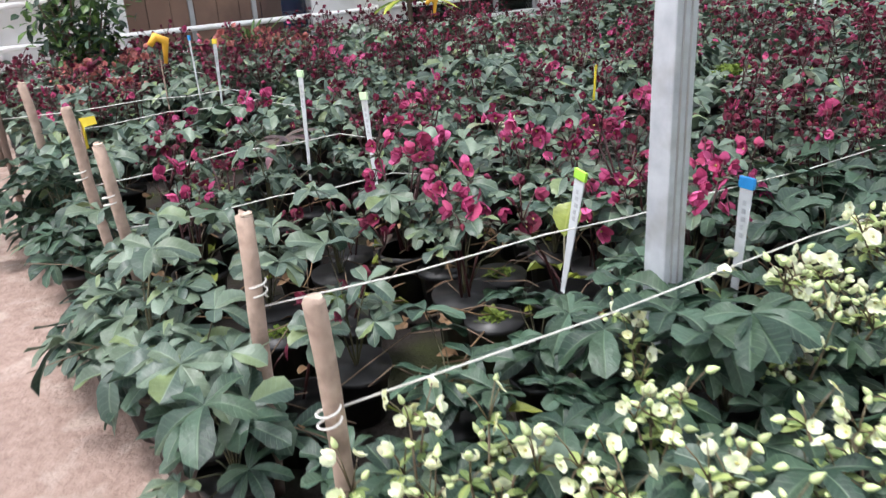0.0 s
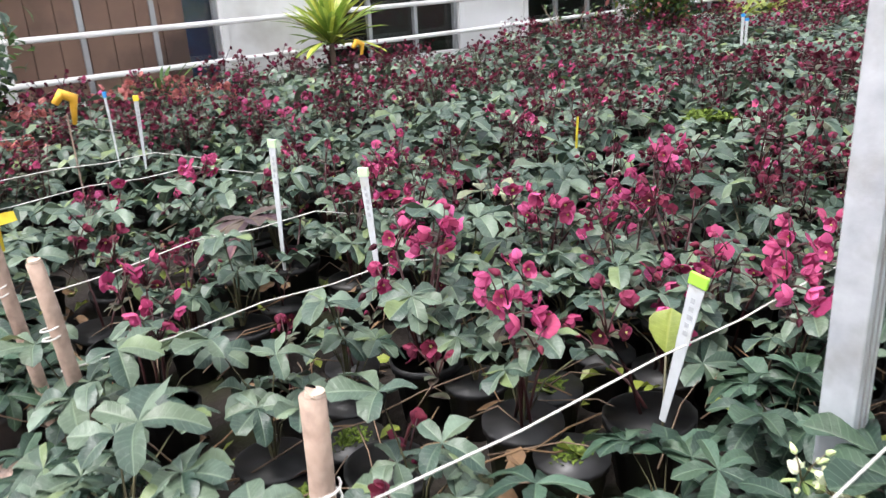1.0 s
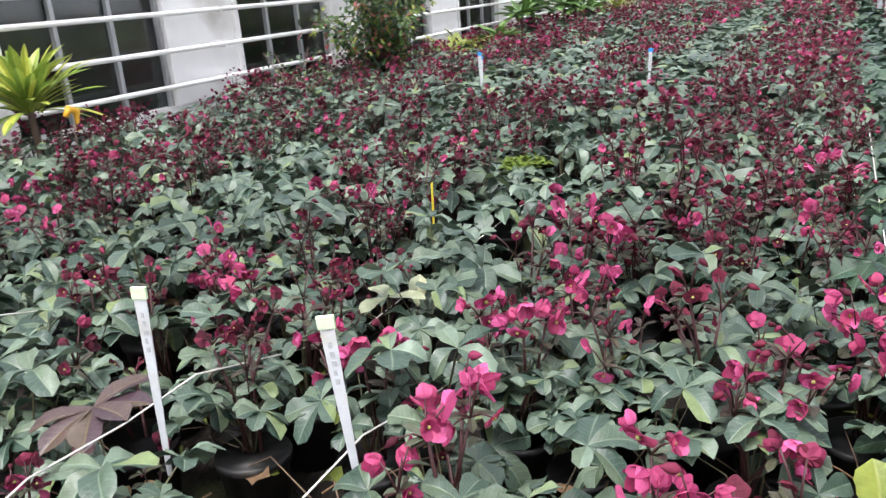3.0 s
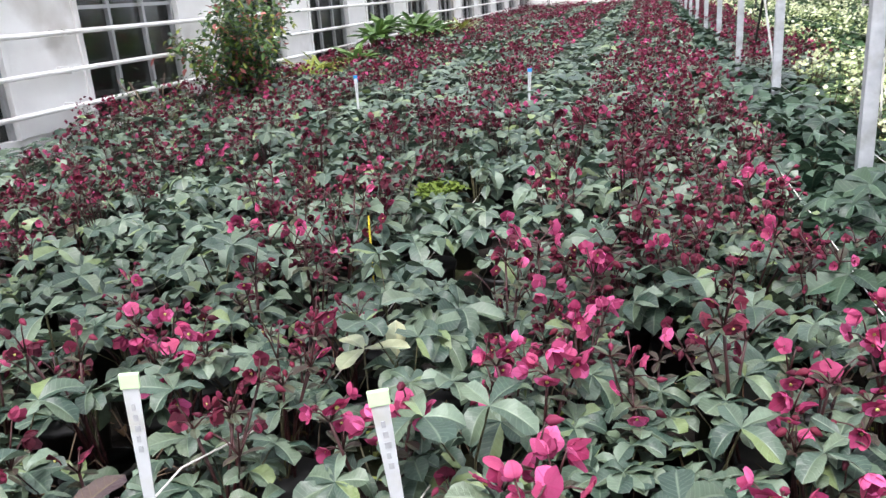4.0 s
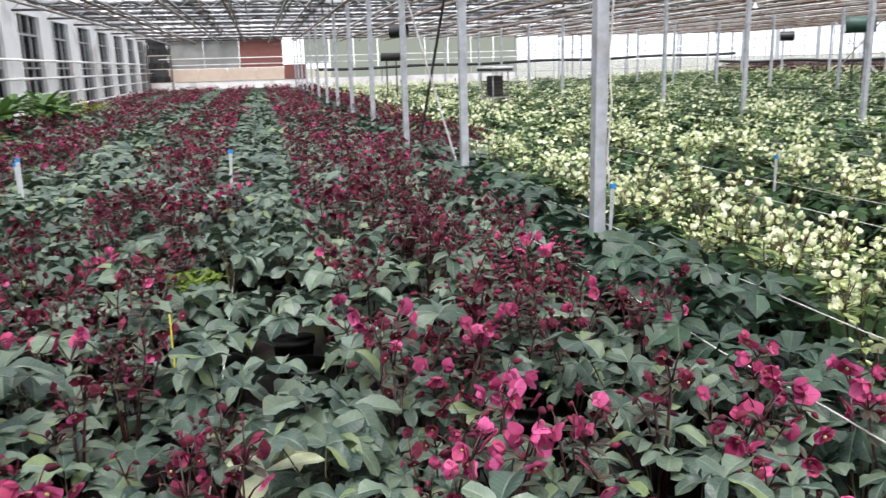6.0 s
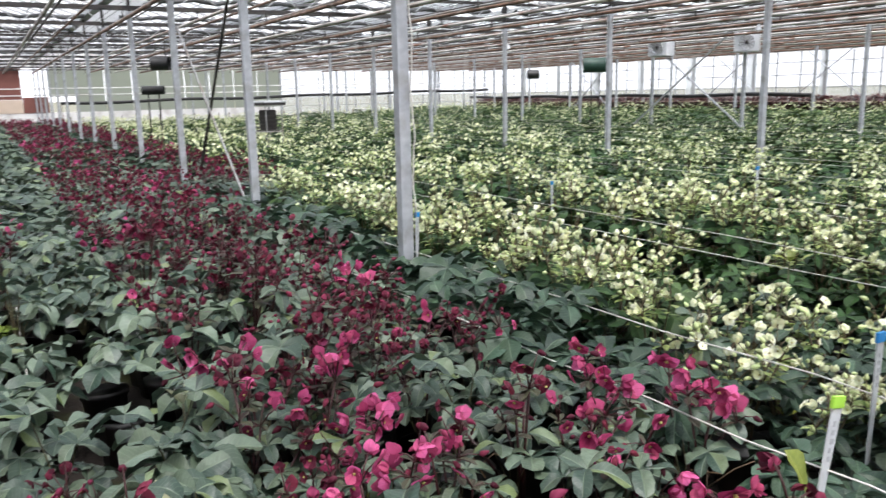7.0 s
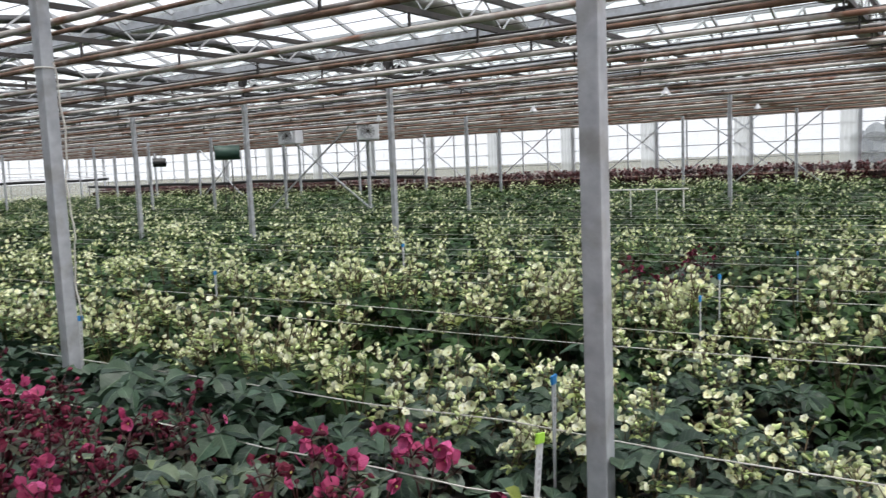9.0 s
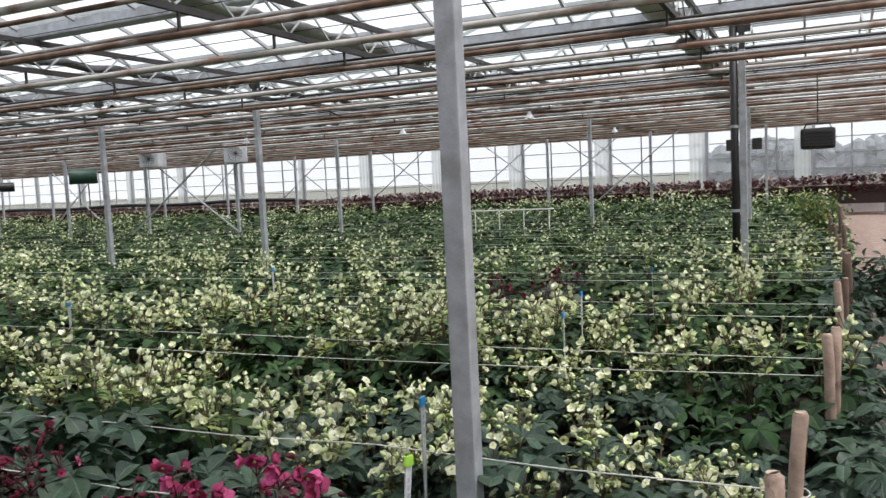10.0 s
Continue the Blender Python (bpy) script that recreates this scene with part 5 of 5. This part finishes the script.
# ---- plants along the left wall ----


def strap_plant(name, x, y, z, n, length, width, mat, label, seed, upright=0.9, category="plant", droop=0.75):
    """A rosette of long arching straps, as a yucca or fern."""
    r = random.Random(seed)
    ob = empty(name, pose(x, y, 0), label, category)
    part("pot", Geo().add(*tube([(0, 0, 0), (0, 0, 0.26), (0, 0, 0.28), (0, 0, 0.24)], [0.11, 0.15, 0.155, 0.14], 16, caps=False)), M_POT, ob, smooth=True)
    part("soil", Geo().add(*tube([(0, 0, 0.22), (0, 0, 0.235)], [0.143, 0.14], 12)), M_SOIL, ob)
    if z > 0.35:
        part("trunk", Geo().add(*tube([(0, 0, 0.23), (0.01, 0, (z + 0.23) / 2), (0, 0, z + 0.03)], [0.035, 0.03, 0.026], 8)), M_WOOD_DARK, ob, smooth=True)
    for k in range(n):
        v, f, uv = leaflet(length * r.uniform(0.7, 1.1), width * r.uniform(0.8, 1.2), 8, 0.35, r.uniform(0.05, droop), 0.05, r)
        m = rot("z", 2.4 * k) @ rot("y", -(upright * (0.25 + 0.9 * r.random())))
        part("leaf", Geo().add(v @ m.T + (0, 0, z), f, 0, uv), mat, ob, smooth=True)
    return ob


def bush(name, x, y, rx, ry, top, count, size, mats, label, seed, base=0.12):
    """A many-stemmed shrub: limbs from the base and a ragged crown of single leaves."""
    r = random.Random(seed)
    ob = empty(name, pose(x, y, 0), label, "shrub")
    crown = Geo()
    for k in range(14):
        a, s = r.uniform(0, 6.28), r.uniform(0.2, 0.95)
        tip = np.array([rx * s * math.cos(a), ry * s * math.sin(a), top * r.uniform(0.55, 0.98)])
        mid = tip * np.array([0.4, 0.4, 0.55]) + np.array([r.uniform(-0.05, 0.05), r.uniform(-0.05, 0.05), 0])
        part("stem", Geo().add(*tube([(0, 0, 0), tuple(mid), tuple(tip)], [0.014, 0.009, 0.003], 5)), M_WOOD_DARK, ob, smooth=True)
        for j in range(count // 14):
            t = r.uniform(-0.3, 1.0)
            p = (mid * (1 - t) + tip * t) + np.array([r.gauss(0, 0.1), r.gauss(0, 0.1), r.gauss(0, 0.07)])
            p[2] = max(p[2], base)
            v, f, uv = leaflet(size * r.uniform(0.6, 1.3), size * 0.5 * r.uniform(0.7, 1.2), 3, 0.3, r.uniform(0, 0.6), 0.1, r)
            m = rot("z", r.uniform(0, 6.28)) @ rot("y", r.uniform(-0.6, 0.8)) @ rot("x", r.uniform(-0.6, 0.6))
            crown.add(v @ m.T + p, f, r.randrange(len(mats)), uv)
    part("crown", crown, mats, ob, smooth=True)
    return ob


strap_plant("yucca", 4.46, 7.45, 0.72, 74, 0.58, 0.075, M_GOLD, "potted yucca with yellow-striped green sword leaves", 3, 1.25, droop=0.6)
strap_plant("fern", 2.72, 7.35, 0.45, 34, 0.46, 0.035, M_BUSH, "bright green fern in a black pot by the wall", 4, 0.8)
bush("flowering_shrub", 9.45, 7.2, 1.55, 0.55, 1.85, 3600, 0.095, [M_BUSH, M_LEAF_YELLOW, M_LEAF_DARK, M_BUSH, M_LEAF, M_BUSH, M_LEAF_DARK, M_BUSH, M_BUSH, M_SALMON], "tall leafy shrub with a few orange blooms by the wall", 5)
for k, (x, h, c) in enumerate(((11.4, 0.85, M_LEAF_YELLOW), (12.3, 0.9, M_LEAF_YELLOW), (13.1, 0.95, M_BUSH), (14.6, 1.25, M_BUSH), (15.6, 1.35, M_BUSH), (16.7, 1.3, M_BUSH), (18.0, 1.2, M_BUSH), (19.4, 1.05, M_BUSH), (21.0, 1.0, M_LEAF_YELLOW), (23.0, 0.95, M_LEAF_PALE))):
    strap_plant("leafy_plant", x, 7.25 + 0.15 * math.sin(k * 2.1), max(0.4, h - 0.5), 34, 0.54, 0.16 if c is M_BUSH else 0.06, c, "broad-leaved green plant in a pot by the wall", 20 + k, 0.85)
bush("trailing_shrub", 7.9, 7.45, 0.6, 0.35, 0.9, 420, 0.06, [M_BUSH, M_LEAF], "low green shrub against the white pier", 9)
bush("hazy_shrub", 0.68, -9.3, 0.48, 0.6, 1.15, 1300, 0.075, [M_BUSH, M_LEAF_YELLOW, M_BUSH], "bright green leafy shrub at the end of a bed", 8)
bush("dark_shrub", 0.12, -3.9, 0.36, 0.45, 0.75, 600, 0.11, [M_LEAF_DARK], "dark green broad-leaved plant beside the aisle", 10)
bush("hanging_creeper", 1.25, 7.0, 0.45, 0.4, 1.6, 900, 0.11, [M_BUSH, M_LEAF_DARK], "tall green climbing plant near the wall", 12)

# salmon-coloured blooms near the wall
sal = [plant_geo("pink", 900 + i, 1) for i in range(4)]
g = Geo()
rs = random.Random(31)
for k in range(26):
    x, y = (rs.uniform(0.95, 1.65), rs.uniform(5.7, 7.2)) if k < 15 else (rs.uniform(2.2, 2.9), rs.uniform(6.2, 7.2))
    g.put(rs.choice(sal), rot("z", rs.uniform(0, 6.28)), (x, y, 0), rs.uniform(0.95, 1.15))
tagged(new("salmon_hellebores", g.mesh("salmon_hellebores", [M_LEAF, M_STEM_GREEN, M_SALMON, M_SALMON, M_LEAF_DARK, M_POT, M_BRACT_RED])), "clump of salmon-pink flowering hellebores", "plants", kind="stuff")

# dark red foliage on a long raised bench under the far glass
bench = empty("plant_bench", pose(0, 0, 0), "long raised bench under the far glass wall", "bench")
part("tabletop", Geo().add(*block(-1.6, 39.5, -22.1, -20.7, 0.78, 0.86)), M_BROWN, bench)
part("skirt", Geo().add(*block(-1.6, 39.5, -20.7, -20.66, 0.35, 0.86)), M_SKIRT, bench)
for x in np.arange(-1.2, 39.5, 3.0):
    for y in (-21.9, -20.9):
        part("leg", Geo().add(*block(x - 0.03, x + 0.03, y - 0.03, y + 0.03, 0, 0.78)), M_GALV, bench)
g = Geo()
rr = random.Random(41)
tuft = []
for i in range(5):
    t = Geo()
    for k in range(26):
        v, f, uv = leaflet(rr.uniform(0.1, 0.2), 0.09, 2, 0.3, 0.3, 0.1, rr)
        m = rot("z", rr.uniform(0, 6.28)) @ rot("y", -rr.uniform(-0.2, 1.3))
        t.add(v @ m.T + (rr.gauss(0, 0.06), rr.gauss(0, 0.06), rr.uniform(0.0, 0.3)), f, 0, uv)
    tuft.append(t)
for x in np.arange(-1.5, 39.3, 0.22):
    for y in (-21.8, -21.4, -21.05, -20.8, -20.62):
        g.put(rr.choice(tuft), rot("z", rr.uniform(0, 6.28)), (x + rr.uniform(-0.08, 0.08), y, 0.86 if y < -20.7 else 0.66), rr.uniform(0.55, 0.85) * (1.0 if x < 16 else 0.8))
tagged(new("red_foliage", g.mesh("red_foliage", [M_REDLEAF])), "dense dark red foliage plants on a raised bench", "plants", kind="stuff")

# ---- fans, boxes, lamps ----


def fan_box(x, y, z, turn):
    ob = empty("fan_box", pose(x, y, z, 0, 0, turn), "white enamelled fan box hung under the roof pipes", "fan", "fan boxes")
    part("housing", Geo().add(*block(-0.28, 0.28, -0.2, 0.2, -0.22, 0.22)), M_BOXWHITE, ob, bevel=0.03)
    for s in (-1, 1):
        ring = [(0.17 * math.cos(a), s * 0.205, 0.17 * math.sin(a)) for a in np.linspace(0, 2 * math.pi, 25)]
        grille = part("grille", Geo().add(*tube(ring, 0.012, 5)), M_GALV, ob, smooth=True)
        for k in range(6):
            a = math.pi * k / 6
            part("spoke", bar((0.16 * math.cos(a), s * 0.206, 0.16 * math.sin(a)), (-0.16 * math.cos(a), s * 0.206, -0.16 * math.sin(a)), 0.006, 4), M_DARKSTEEL, grille)
    for s in (-0.2, 0.2):
        part("hanger", bar((s, 0, 0.22), (s, 0, 2.78 - z), 0.01, 5), M_GALV, ob)


fan_box(16.3, -12.0, 2.45, 12)
fan_box(13.6, -12.0, 2.42, 40)


def tube_fan(x, y, z, turn, r, length, mat, stand=True):
    ob = empty("duct_fan", pose(x, y, 0, 0, 0, turn), "dark cylindrical air fan on a pole stand", "fan", "duct fans")
    part("duct", Geo().add(*tube([(-length / 2, 0, z), (-length / 2 + 0.03, 0, z), (length / 2 - 0.03, 0, z), (length / 2, 0, z)], [r * 1.04, r, r, r * 1.04], 20, caps=False)), mat, ob, smooth=True)
    part("inlet", Geo().add(*tube([(length / 2 - 0.06, 0, z), (length / 2 - 0.05, 0, z)], r * 0.96, 20)), M_BLACK, ob)
    part("hub", Geo().add(*tube([(length / 2 - 0.05, 0, z), (length / 2, 0, z)], r * 0.25, 12)), M_GALV2, ob)
    for s in (-0.12, 0.12):
        if stand:
            part("leg", bar((s, 0, 0), (s, 0, z - r * 0.98), 0.018, 6), M_DARKSTEEL, ob)
        else:
            part("hanger", bar((s, 0, z + r * 0.98), (s, 0, 2.78), 0.01, 5), M_DARKSTEEL, ob)


tube_fan(19.0, -12.1, 2.12, 229, 0.21, 0.72, M_GREENFAN)
tube_fan(28.78, -17.0, 2.1, 240, 0.18, 0.5, M_BLACK, False)
tube_fan(19.78, -0.1, 2.2, 60, 0.15, 0.4, M_BLACK, False)
tube_fan(20.3, 0.02, 1.62, 70, 0.10, 0.5, M_BLACK, True)

ob = empty("heater", pose(0.66, -7.29, 0), "black portable fan heater hung from the roof", "heater")
part("case", Geo().add(*block(-0.2, 0.2, -0.13, 0.13, 1.66, 1.92)), M_BLACK, ob, bevel=0.04)
part("handle", Geo().add(*tube([(-0.16, 0, 1.9), (-0.13, 0, 1.98), (0.13, 0, 1.98), (0.16, 0, 1.9)], 0.014, 6)), M_BLACK, ob, smooth=True)
part("cable", bar((0.0, 0, 1.98), (0.0, 0, 2.61), 0.008, 5), M_BLACK, ob)
for k in range(5):
    part("slat", Geo().add(*block(-0.16, 0.16, 0.128, 0.138, 1.70 + 0.04 * k, 1.715 + 0.04 * k)), M_DARKSTEEL, ob)


def pendant(x, y, z):
    ob = empty("pendant_lamp", pose(x, y, z), "small pale conical lamp on a thin cable", "lamp", "pendant lamps")
    part("shade", Geo().add(*tube([(0, 0, 0), (0, 0, 0.08), (0, 0, 0.11)], [0.075, 0.03, 0.02], 12, caps=False)), M_BOXWHITE, ob, smooth=True)
    part("bulb", Geo().add(*tube([(0, 0, -0.03), (0, 0, 0.0), (0, 0, 0.05)], [0.012, 0.028, 0.015], 8)), M_BOXWHITE, ob, smooth=True)
    part("cable", bar((0, 0, 0.11), (0, 0, 2.78 - z), 0.005, 4), M_BLACK, ob)


for x, y in ((4.78, -8.4), (7.78, -9.8), (10.78, -8.9), (4.78, -14.5), (16.78, -7.5)):
    pendant(x, y, 2.42)

# trolley between the beds
ob = empty("trolley", pose(16.6, -1.5, 0, 0, 0, 12), "grey metal trolley standing between the beds", "trolley")
for sx in (-0.25, 0.25):
    for sy in (-0.18, 0.18):
        leg = part("leg", bar((sx, sy, 0.06), (sx, sy, 1.05), 0.014, 6), M_GALV2, ob)
        part("wheel", Geo().add(*tube([(sx, sy - 0.015, 0.05), (sx, sy + 0.015, 0.05)], 0.05, 12)), M_BLACK, leg)
for z in (0.35, 0.72):
    part("shelf", Geo().add(*block(-0.27, 0.27, -0.2, 0.2, z, z + 0.02)), M_GALV2, ob)
part("lid", Geo().add(*block(-0.33, 0.33, -0.25, 0.25, 1.30, 1.34)), M_BOXWHITE, ob, bevel=0.012)
part("canopy_edge", Geo().add(*block(-0.32, 0.32, -0.24, 0.24, 1.25, 1.298)), M_DARKSTEEL, ob)
for sx in (-0.25, 0.25):
    for sy in (-0.18, 0.18):
        part("upright", bar((sx, sy, 1.05), (sx, sy, 1.26), 0.012, 6), M_GALV2, ob)
basket = part("basket", Geo().add(*block(-0.22, 0.22, -0.16, 0.16, 0.742, 0.76)), M_DARKSTEEL, ob)
for z in (0.80, 0.88, 0.96, 1.04):
    for p, q in (((-0.22, -0.16), (0.22, -0.16)), ((-0.22, 0.16), (0.22, 0.16)), ((-0.22, -0.16), (-0.22, 0.16)), ((0.22, -0.16), (0.22, 0.16))):
        part("wire", bar((*p, z), (*q, z), 0.008, 5), M_DARKSTEEL, basket)
part("motor", Geo().add(*block(-0.15, 0.15, -0.12, 0.12, 0.76, 1.16)), M_DARKSTEEL, ob, bevel=0.03)

# white low frame in the far beds
ob = empty("bed_frame", pose(6.2, -10.6, 0), "low white tubular frame standing in the bed", "frame")
for x in (-1.0, -0.5, 0.0, 0.5, 1.0):
    part("post", bar((x, 0, 0), (x, 0, 0.88), 0.012, 6), M_WHITE, ob)
part("rail", bar((-1.1, 0, 0.88), (1.1, 0, 0.88), 0.014, 6), M_WHITE, ob)

# dark hoses on the far walls
for pts, lab in (([(39.9, y, 1.30 - 0.011 * y + 0.03 * math.sin(y)) for y in np.arange(0.5, -22.0, -0.8)], "thick black hose along the far gable wall"), ([(x, -20.55, 1.12 + 0.03 * math.sin(x)) for x in np.arange(18.0, 40.0, 0.9)], "thick black hose along the far bench")):
    ob = tagged(part("hose", Geo().add(*tube(pts, 0.07, 8)), M_BLACK, smooth=True), lab, "hose")
    for p in pts[::4]:
        part("prop", bar((p[0], p[1], 0), (p[0], p[1], p[2]), 0.015, 5), M_DARKSTEEL, ob)
for z in (1.66, 1.95):
    ob = tagged(part("end_rail", bar((39.95, 7.6, z), (39.95, -22.0, z), 0.025, 6), M_WHITE, smooth=True), "white pipe along the far gable wall", "pipe", "gable pipes")
    for y in np.arange(7, -22, -3.0):
        part("bracket", Geo().add(*block(39.95, 41.0, y - 0.02, y + 0.02, z - 0.02, z + 0.02)), M_WHITE, ob)
ob = empty("shelf_rack", pose(39.2, 7.5, 0), "dark metal shelf rack in the far corner", "rack")
for sx in (-0.3, 0.3):
    for sy in (-0.5, 0.5):
        part("post", Geo().add(*block(sx - 0.02, sx + 0.02, sy - 0.02, sy + 0.02, 0, 2.6)), M_DARKSTEEL, ob)
for z in (0.9, 1.5, 2.1):
    part("shelf", Geo().add(*block(-0.32, 0.32, -0.52, 0.52, z, z + 0.03)), M_CREAMPANEL, ob)
    for k in range(3):
        part("bin", Geo().add(*block(-0.25, 0.2, -0.45 + 0.32 * k, -0.18 + 0.32 * k, z + 0.03, z + 0.3)), M_BLACK, ob)

# white cord looped on the second column
pts = [(4.735, 1.40, 2.08)] + [(4.718 + 0.016 * math.sin(k * 0.7) + 0.006 * math.sin(k * 1.9), 1.385, 2.08 - 0.056 * k) for k in range(1, 25)]
ob = tagged(part("cord", Geo().add(*tube(pts, 0.005, 5)), M_STRING, smooth=True), "loose white cord tied to a column", "cord")
ring = [(4.78 + 0.05 * math.cos(a), 1.42 + 0.05 * math.sin(a), 2.05) for a in np.linspace(0, 6.3, 16)]
part("loop", Geo().add(*tube(ring, 0.005, 5)), M_STRING, ob)

# ---- odd leaves and small plastic things ----


def odd_leaf(x, y, z, mat, n, size, label, up=0.0, turn=0, broad=0.55):
    r = random.Random(int(100 * x + 31 * y))
    ob = empty("leaf_spray", pose(x, y, 0, 0, 0, turn), label, "leaf")
    part("stalk", Geo().add(*tube([(0.02, 0, 0.1), (0.0, 0, z * 0.6), (0, 0, z)], [0.004, 0.0035, 0.003], 5)), M_STEM_GREEN, ob, smooth=True)
    for k in range(n):
        v, f, uv = leaflet(size * r.uniform(0.85, 1.15), size * broad, 8, 0.3, r.uniform(0.1, 0.3), 0.1, r)
        m = rot("z", -1.9 + 3.8 * k / max(1, n - 1) if n > 1 else 0.0) @ rot("y", -up + r.uniform(-0.2, 0.2))
        part("leaflet", Geo().add(v @ m.T + (0, 0, z), f, 0, uv), mat, ob, smooth=True)


odd_leaf(1.58, 3.57, 0.52, M_LEAF_PURPLE, 6, 0.15, "dark purple hellebore leaf among the green ones", 0.12, 240)
odd_leaf(1.46, 3.51, 0.40, M_LEAF_DULLPINK, 1, 0.11, "dull pink upright young leaf", 1.2, 20)
odd_leaf(2.52, 3.28, 0.47, M_LEAF_PALE, 3, 0.13, "pale cream leaves among the green ones", 0.15, 160)
odd_leaf(3.35, 3.00, 0.42, M_LEAF_PALE, 2, 0.12, "pale pointed upright leaf", 1.1, 20)
odd_leaf(2.58, 3.20, 0.42, M_LEAF_PALE, 1, 0.12, "pale pointed upright leaf", 1.3, 10)
odd_leaf(1.82, 1.86, 0.47, M_LEAF_YELLOW, 1, 0.125, "yellowing broad upright leaf beside the label", 1.15, 25, 0.8)
odd_leaf(2.22, 2.08, 0.42, M_LEAF, 7, 0.15, "large pale grey-green palmate leaf", 0.1, 150)
odd_leaf(2.96, 0.43, 0.66, M_LEAF_YELLOW, 3, 0.07, "yellow-green young leaf among cream blooms", 0.7, 40)

ob = empty("yellow_ribbon", pose(0.72, 3.43, 0), "yellow plastic ribbon on a thin stick", "marker")
part("stick", bar((0, 0, 0), (0, 0, 0.76), 0.004, 5), M_WOOD, ob)
part("ribbon", Geo().add([(0, 0, 0.77), (0.05, -0.05, 0.78), (0.055, -0.05, 0.75), (0.012, -0.01, 0.735), (0.0, 0.03, 0.64), (0.02, 0.05, 0.64)], [(0, 1, 2, 3), (0, 3, 5, 4)]), M_YELLOW, ob)
for x, y, z in ((1.49, 5.42, 0.82), (4.45, 7.0, 0.74)):
    ob = empty("orange_hook", pose(x, y, 0), "orange-yellow plastic clip on a stick", "clip", "plastic clips")
    part("stick", bar((0, 0, 0), (0, 0, z - 0.08), 0.005, 5), M_WOOD, ob)
    part("head", Geo().add(*tube([(-0.05, 0, z - 0.02), (-0.01, 0, z + 0.03), (0.05, 0, z), (0.04, 0, z - 0.06), (0.03, 0, z - 0.14)], [0.02, 0.03, 0.03, 0.018, 0.012], 8)), M_ORANGE, ob, smooth=True)
ob = empty("yellow_stick", pose(3.46, 3.59, 0, 0, 4, 0), "slim yellow plastic stick label", "plant label")
part("blade", Geo().add(*block(-0.007, 0.007, -0.002, 0.002, 0.2, 0.6)), M_YELLOW, ob)



def moss_clump(x, y, z, rx, count, size):
    r = random.Random(int(100 * x + 7 * y))
    g = Geo()
    for k in range(count):
        a, d = r.uniform(0, 6.28), rx * math.sqrt(r.random())
        v, f, uv = leaflet(size * r.uniform(0.6, 1.3), size * 0.5, 3, 0.3, 0.4, 0.1, r)
        m = rot("z", r.uniform(0, 6.28)) @ rot("y", -r.uniform(0.0, 1.2))
        g.add(v @ m.T + (d * math.cos(a), d * math.sin(a) * 0.7, 0.03 * (1 - d / rx) + 0.004), f, 0, uv)
    ob = part("moss_clump", g, M_MOSS, smooth=True)
    ob.location = (x, y, z)
    tagged(ob, "bright yellow-green moss cushion growing on pot soil", "moss", "moss cushions")


for x, y in BARE_POTS:
    hull = empty("plant_pot", pose(x, y, 0) @ Matrix.Scale(0.95, 4), "black plastic pot with mossy soil and no plant", "pot", "bare pots")
    part("pot", POT_MESH, None, hull)
    part("soil", SOIL_MESH, None, hull)
    moss_clump(x, y, 0.164, 0.07, 230, 0.016)
moss_clump(4.77, 3.62, 0.38, 0.18, 260, 0.05)

# fallen stalks and leaves on the pots and bed floor
rd = random.Random(51)
for k in range(40):
    x, y = rd.uniform(0.85, 2.8), rd.uniform(1.6, 3.9)
    a, l = rd.uniform(0, 6.28), rd.uniform(0.12, 0.3)
    p = [(x + l * t * math.cos(a) + rd.uniform(-0.01, 0.01), y + l * t * math.sin(a), 0.205 + 0.03 * math.sin(3 * t) + 0.02 * rd.random()) for t in (-0.5, -0.2, 0.15, 0.5)]
    tagged(part("dry_stalk", Geo().add(*tube(p, 0.0028, 5)), M_DEBRIS, smooth=True), "dry brown fallen flower stalk lying on the pots", "twig", "dry stalks")


# ---- fallen leaves, twigs and moss between the pots of the nearest beds ----
r = random.Random(505)
g = Geo()
for k in range(420):
    px, py = r.uniform(0.62, 3.0), r.uniform(0.3, 4.6)
    v, f, uv = leaflet(r.uniform(0.05, 0.11), r.uniform(0.02, 0.06), 4, r.uniform(0.3, 0.9), r.uniform(-0.3, 0.3), 0.5, r)
    g.add(v @ (rot("z", r.uniform(0, 6.28)) @ rot("x", r.uniform(-0.5, 0.5))).T + (px, py, r.uniform(0.015, 0.03) if k % 3 else 0.185), f, k % 2, uv)
for k in range(150):
    px, py, a = r.uniform(0.65, 3.0), r.uniform(0.3, 4.6), r.uniform(0, 6.28)
    ln, h = r.uniform(0.15, 0.4), r.uniform(0.18, 0.3)
    d = np.array([math.cos(a), math.sin(a), 0.0])
    p0 = np.array([px, py, 0.17])
    g.add(*tube([tuple(p0), tuple(p0 + d * ln * 0.5 + (0, 0, h * 0.35)), tuple(p0 + d * ln + (0, 0, r.uniform(-0.05, 0.15)))], [0.003, 0.0025, 0.0015], 4), 2)
tagged(new("fallen_leaves", g.mesh("fallen_leaves", [M_DEBRIS, M_LEAF_YELLOW, M_STRAW])), "brown fallen leaves and dry straw-coloured stalks among the pots", "plant litter", kind="stuff")
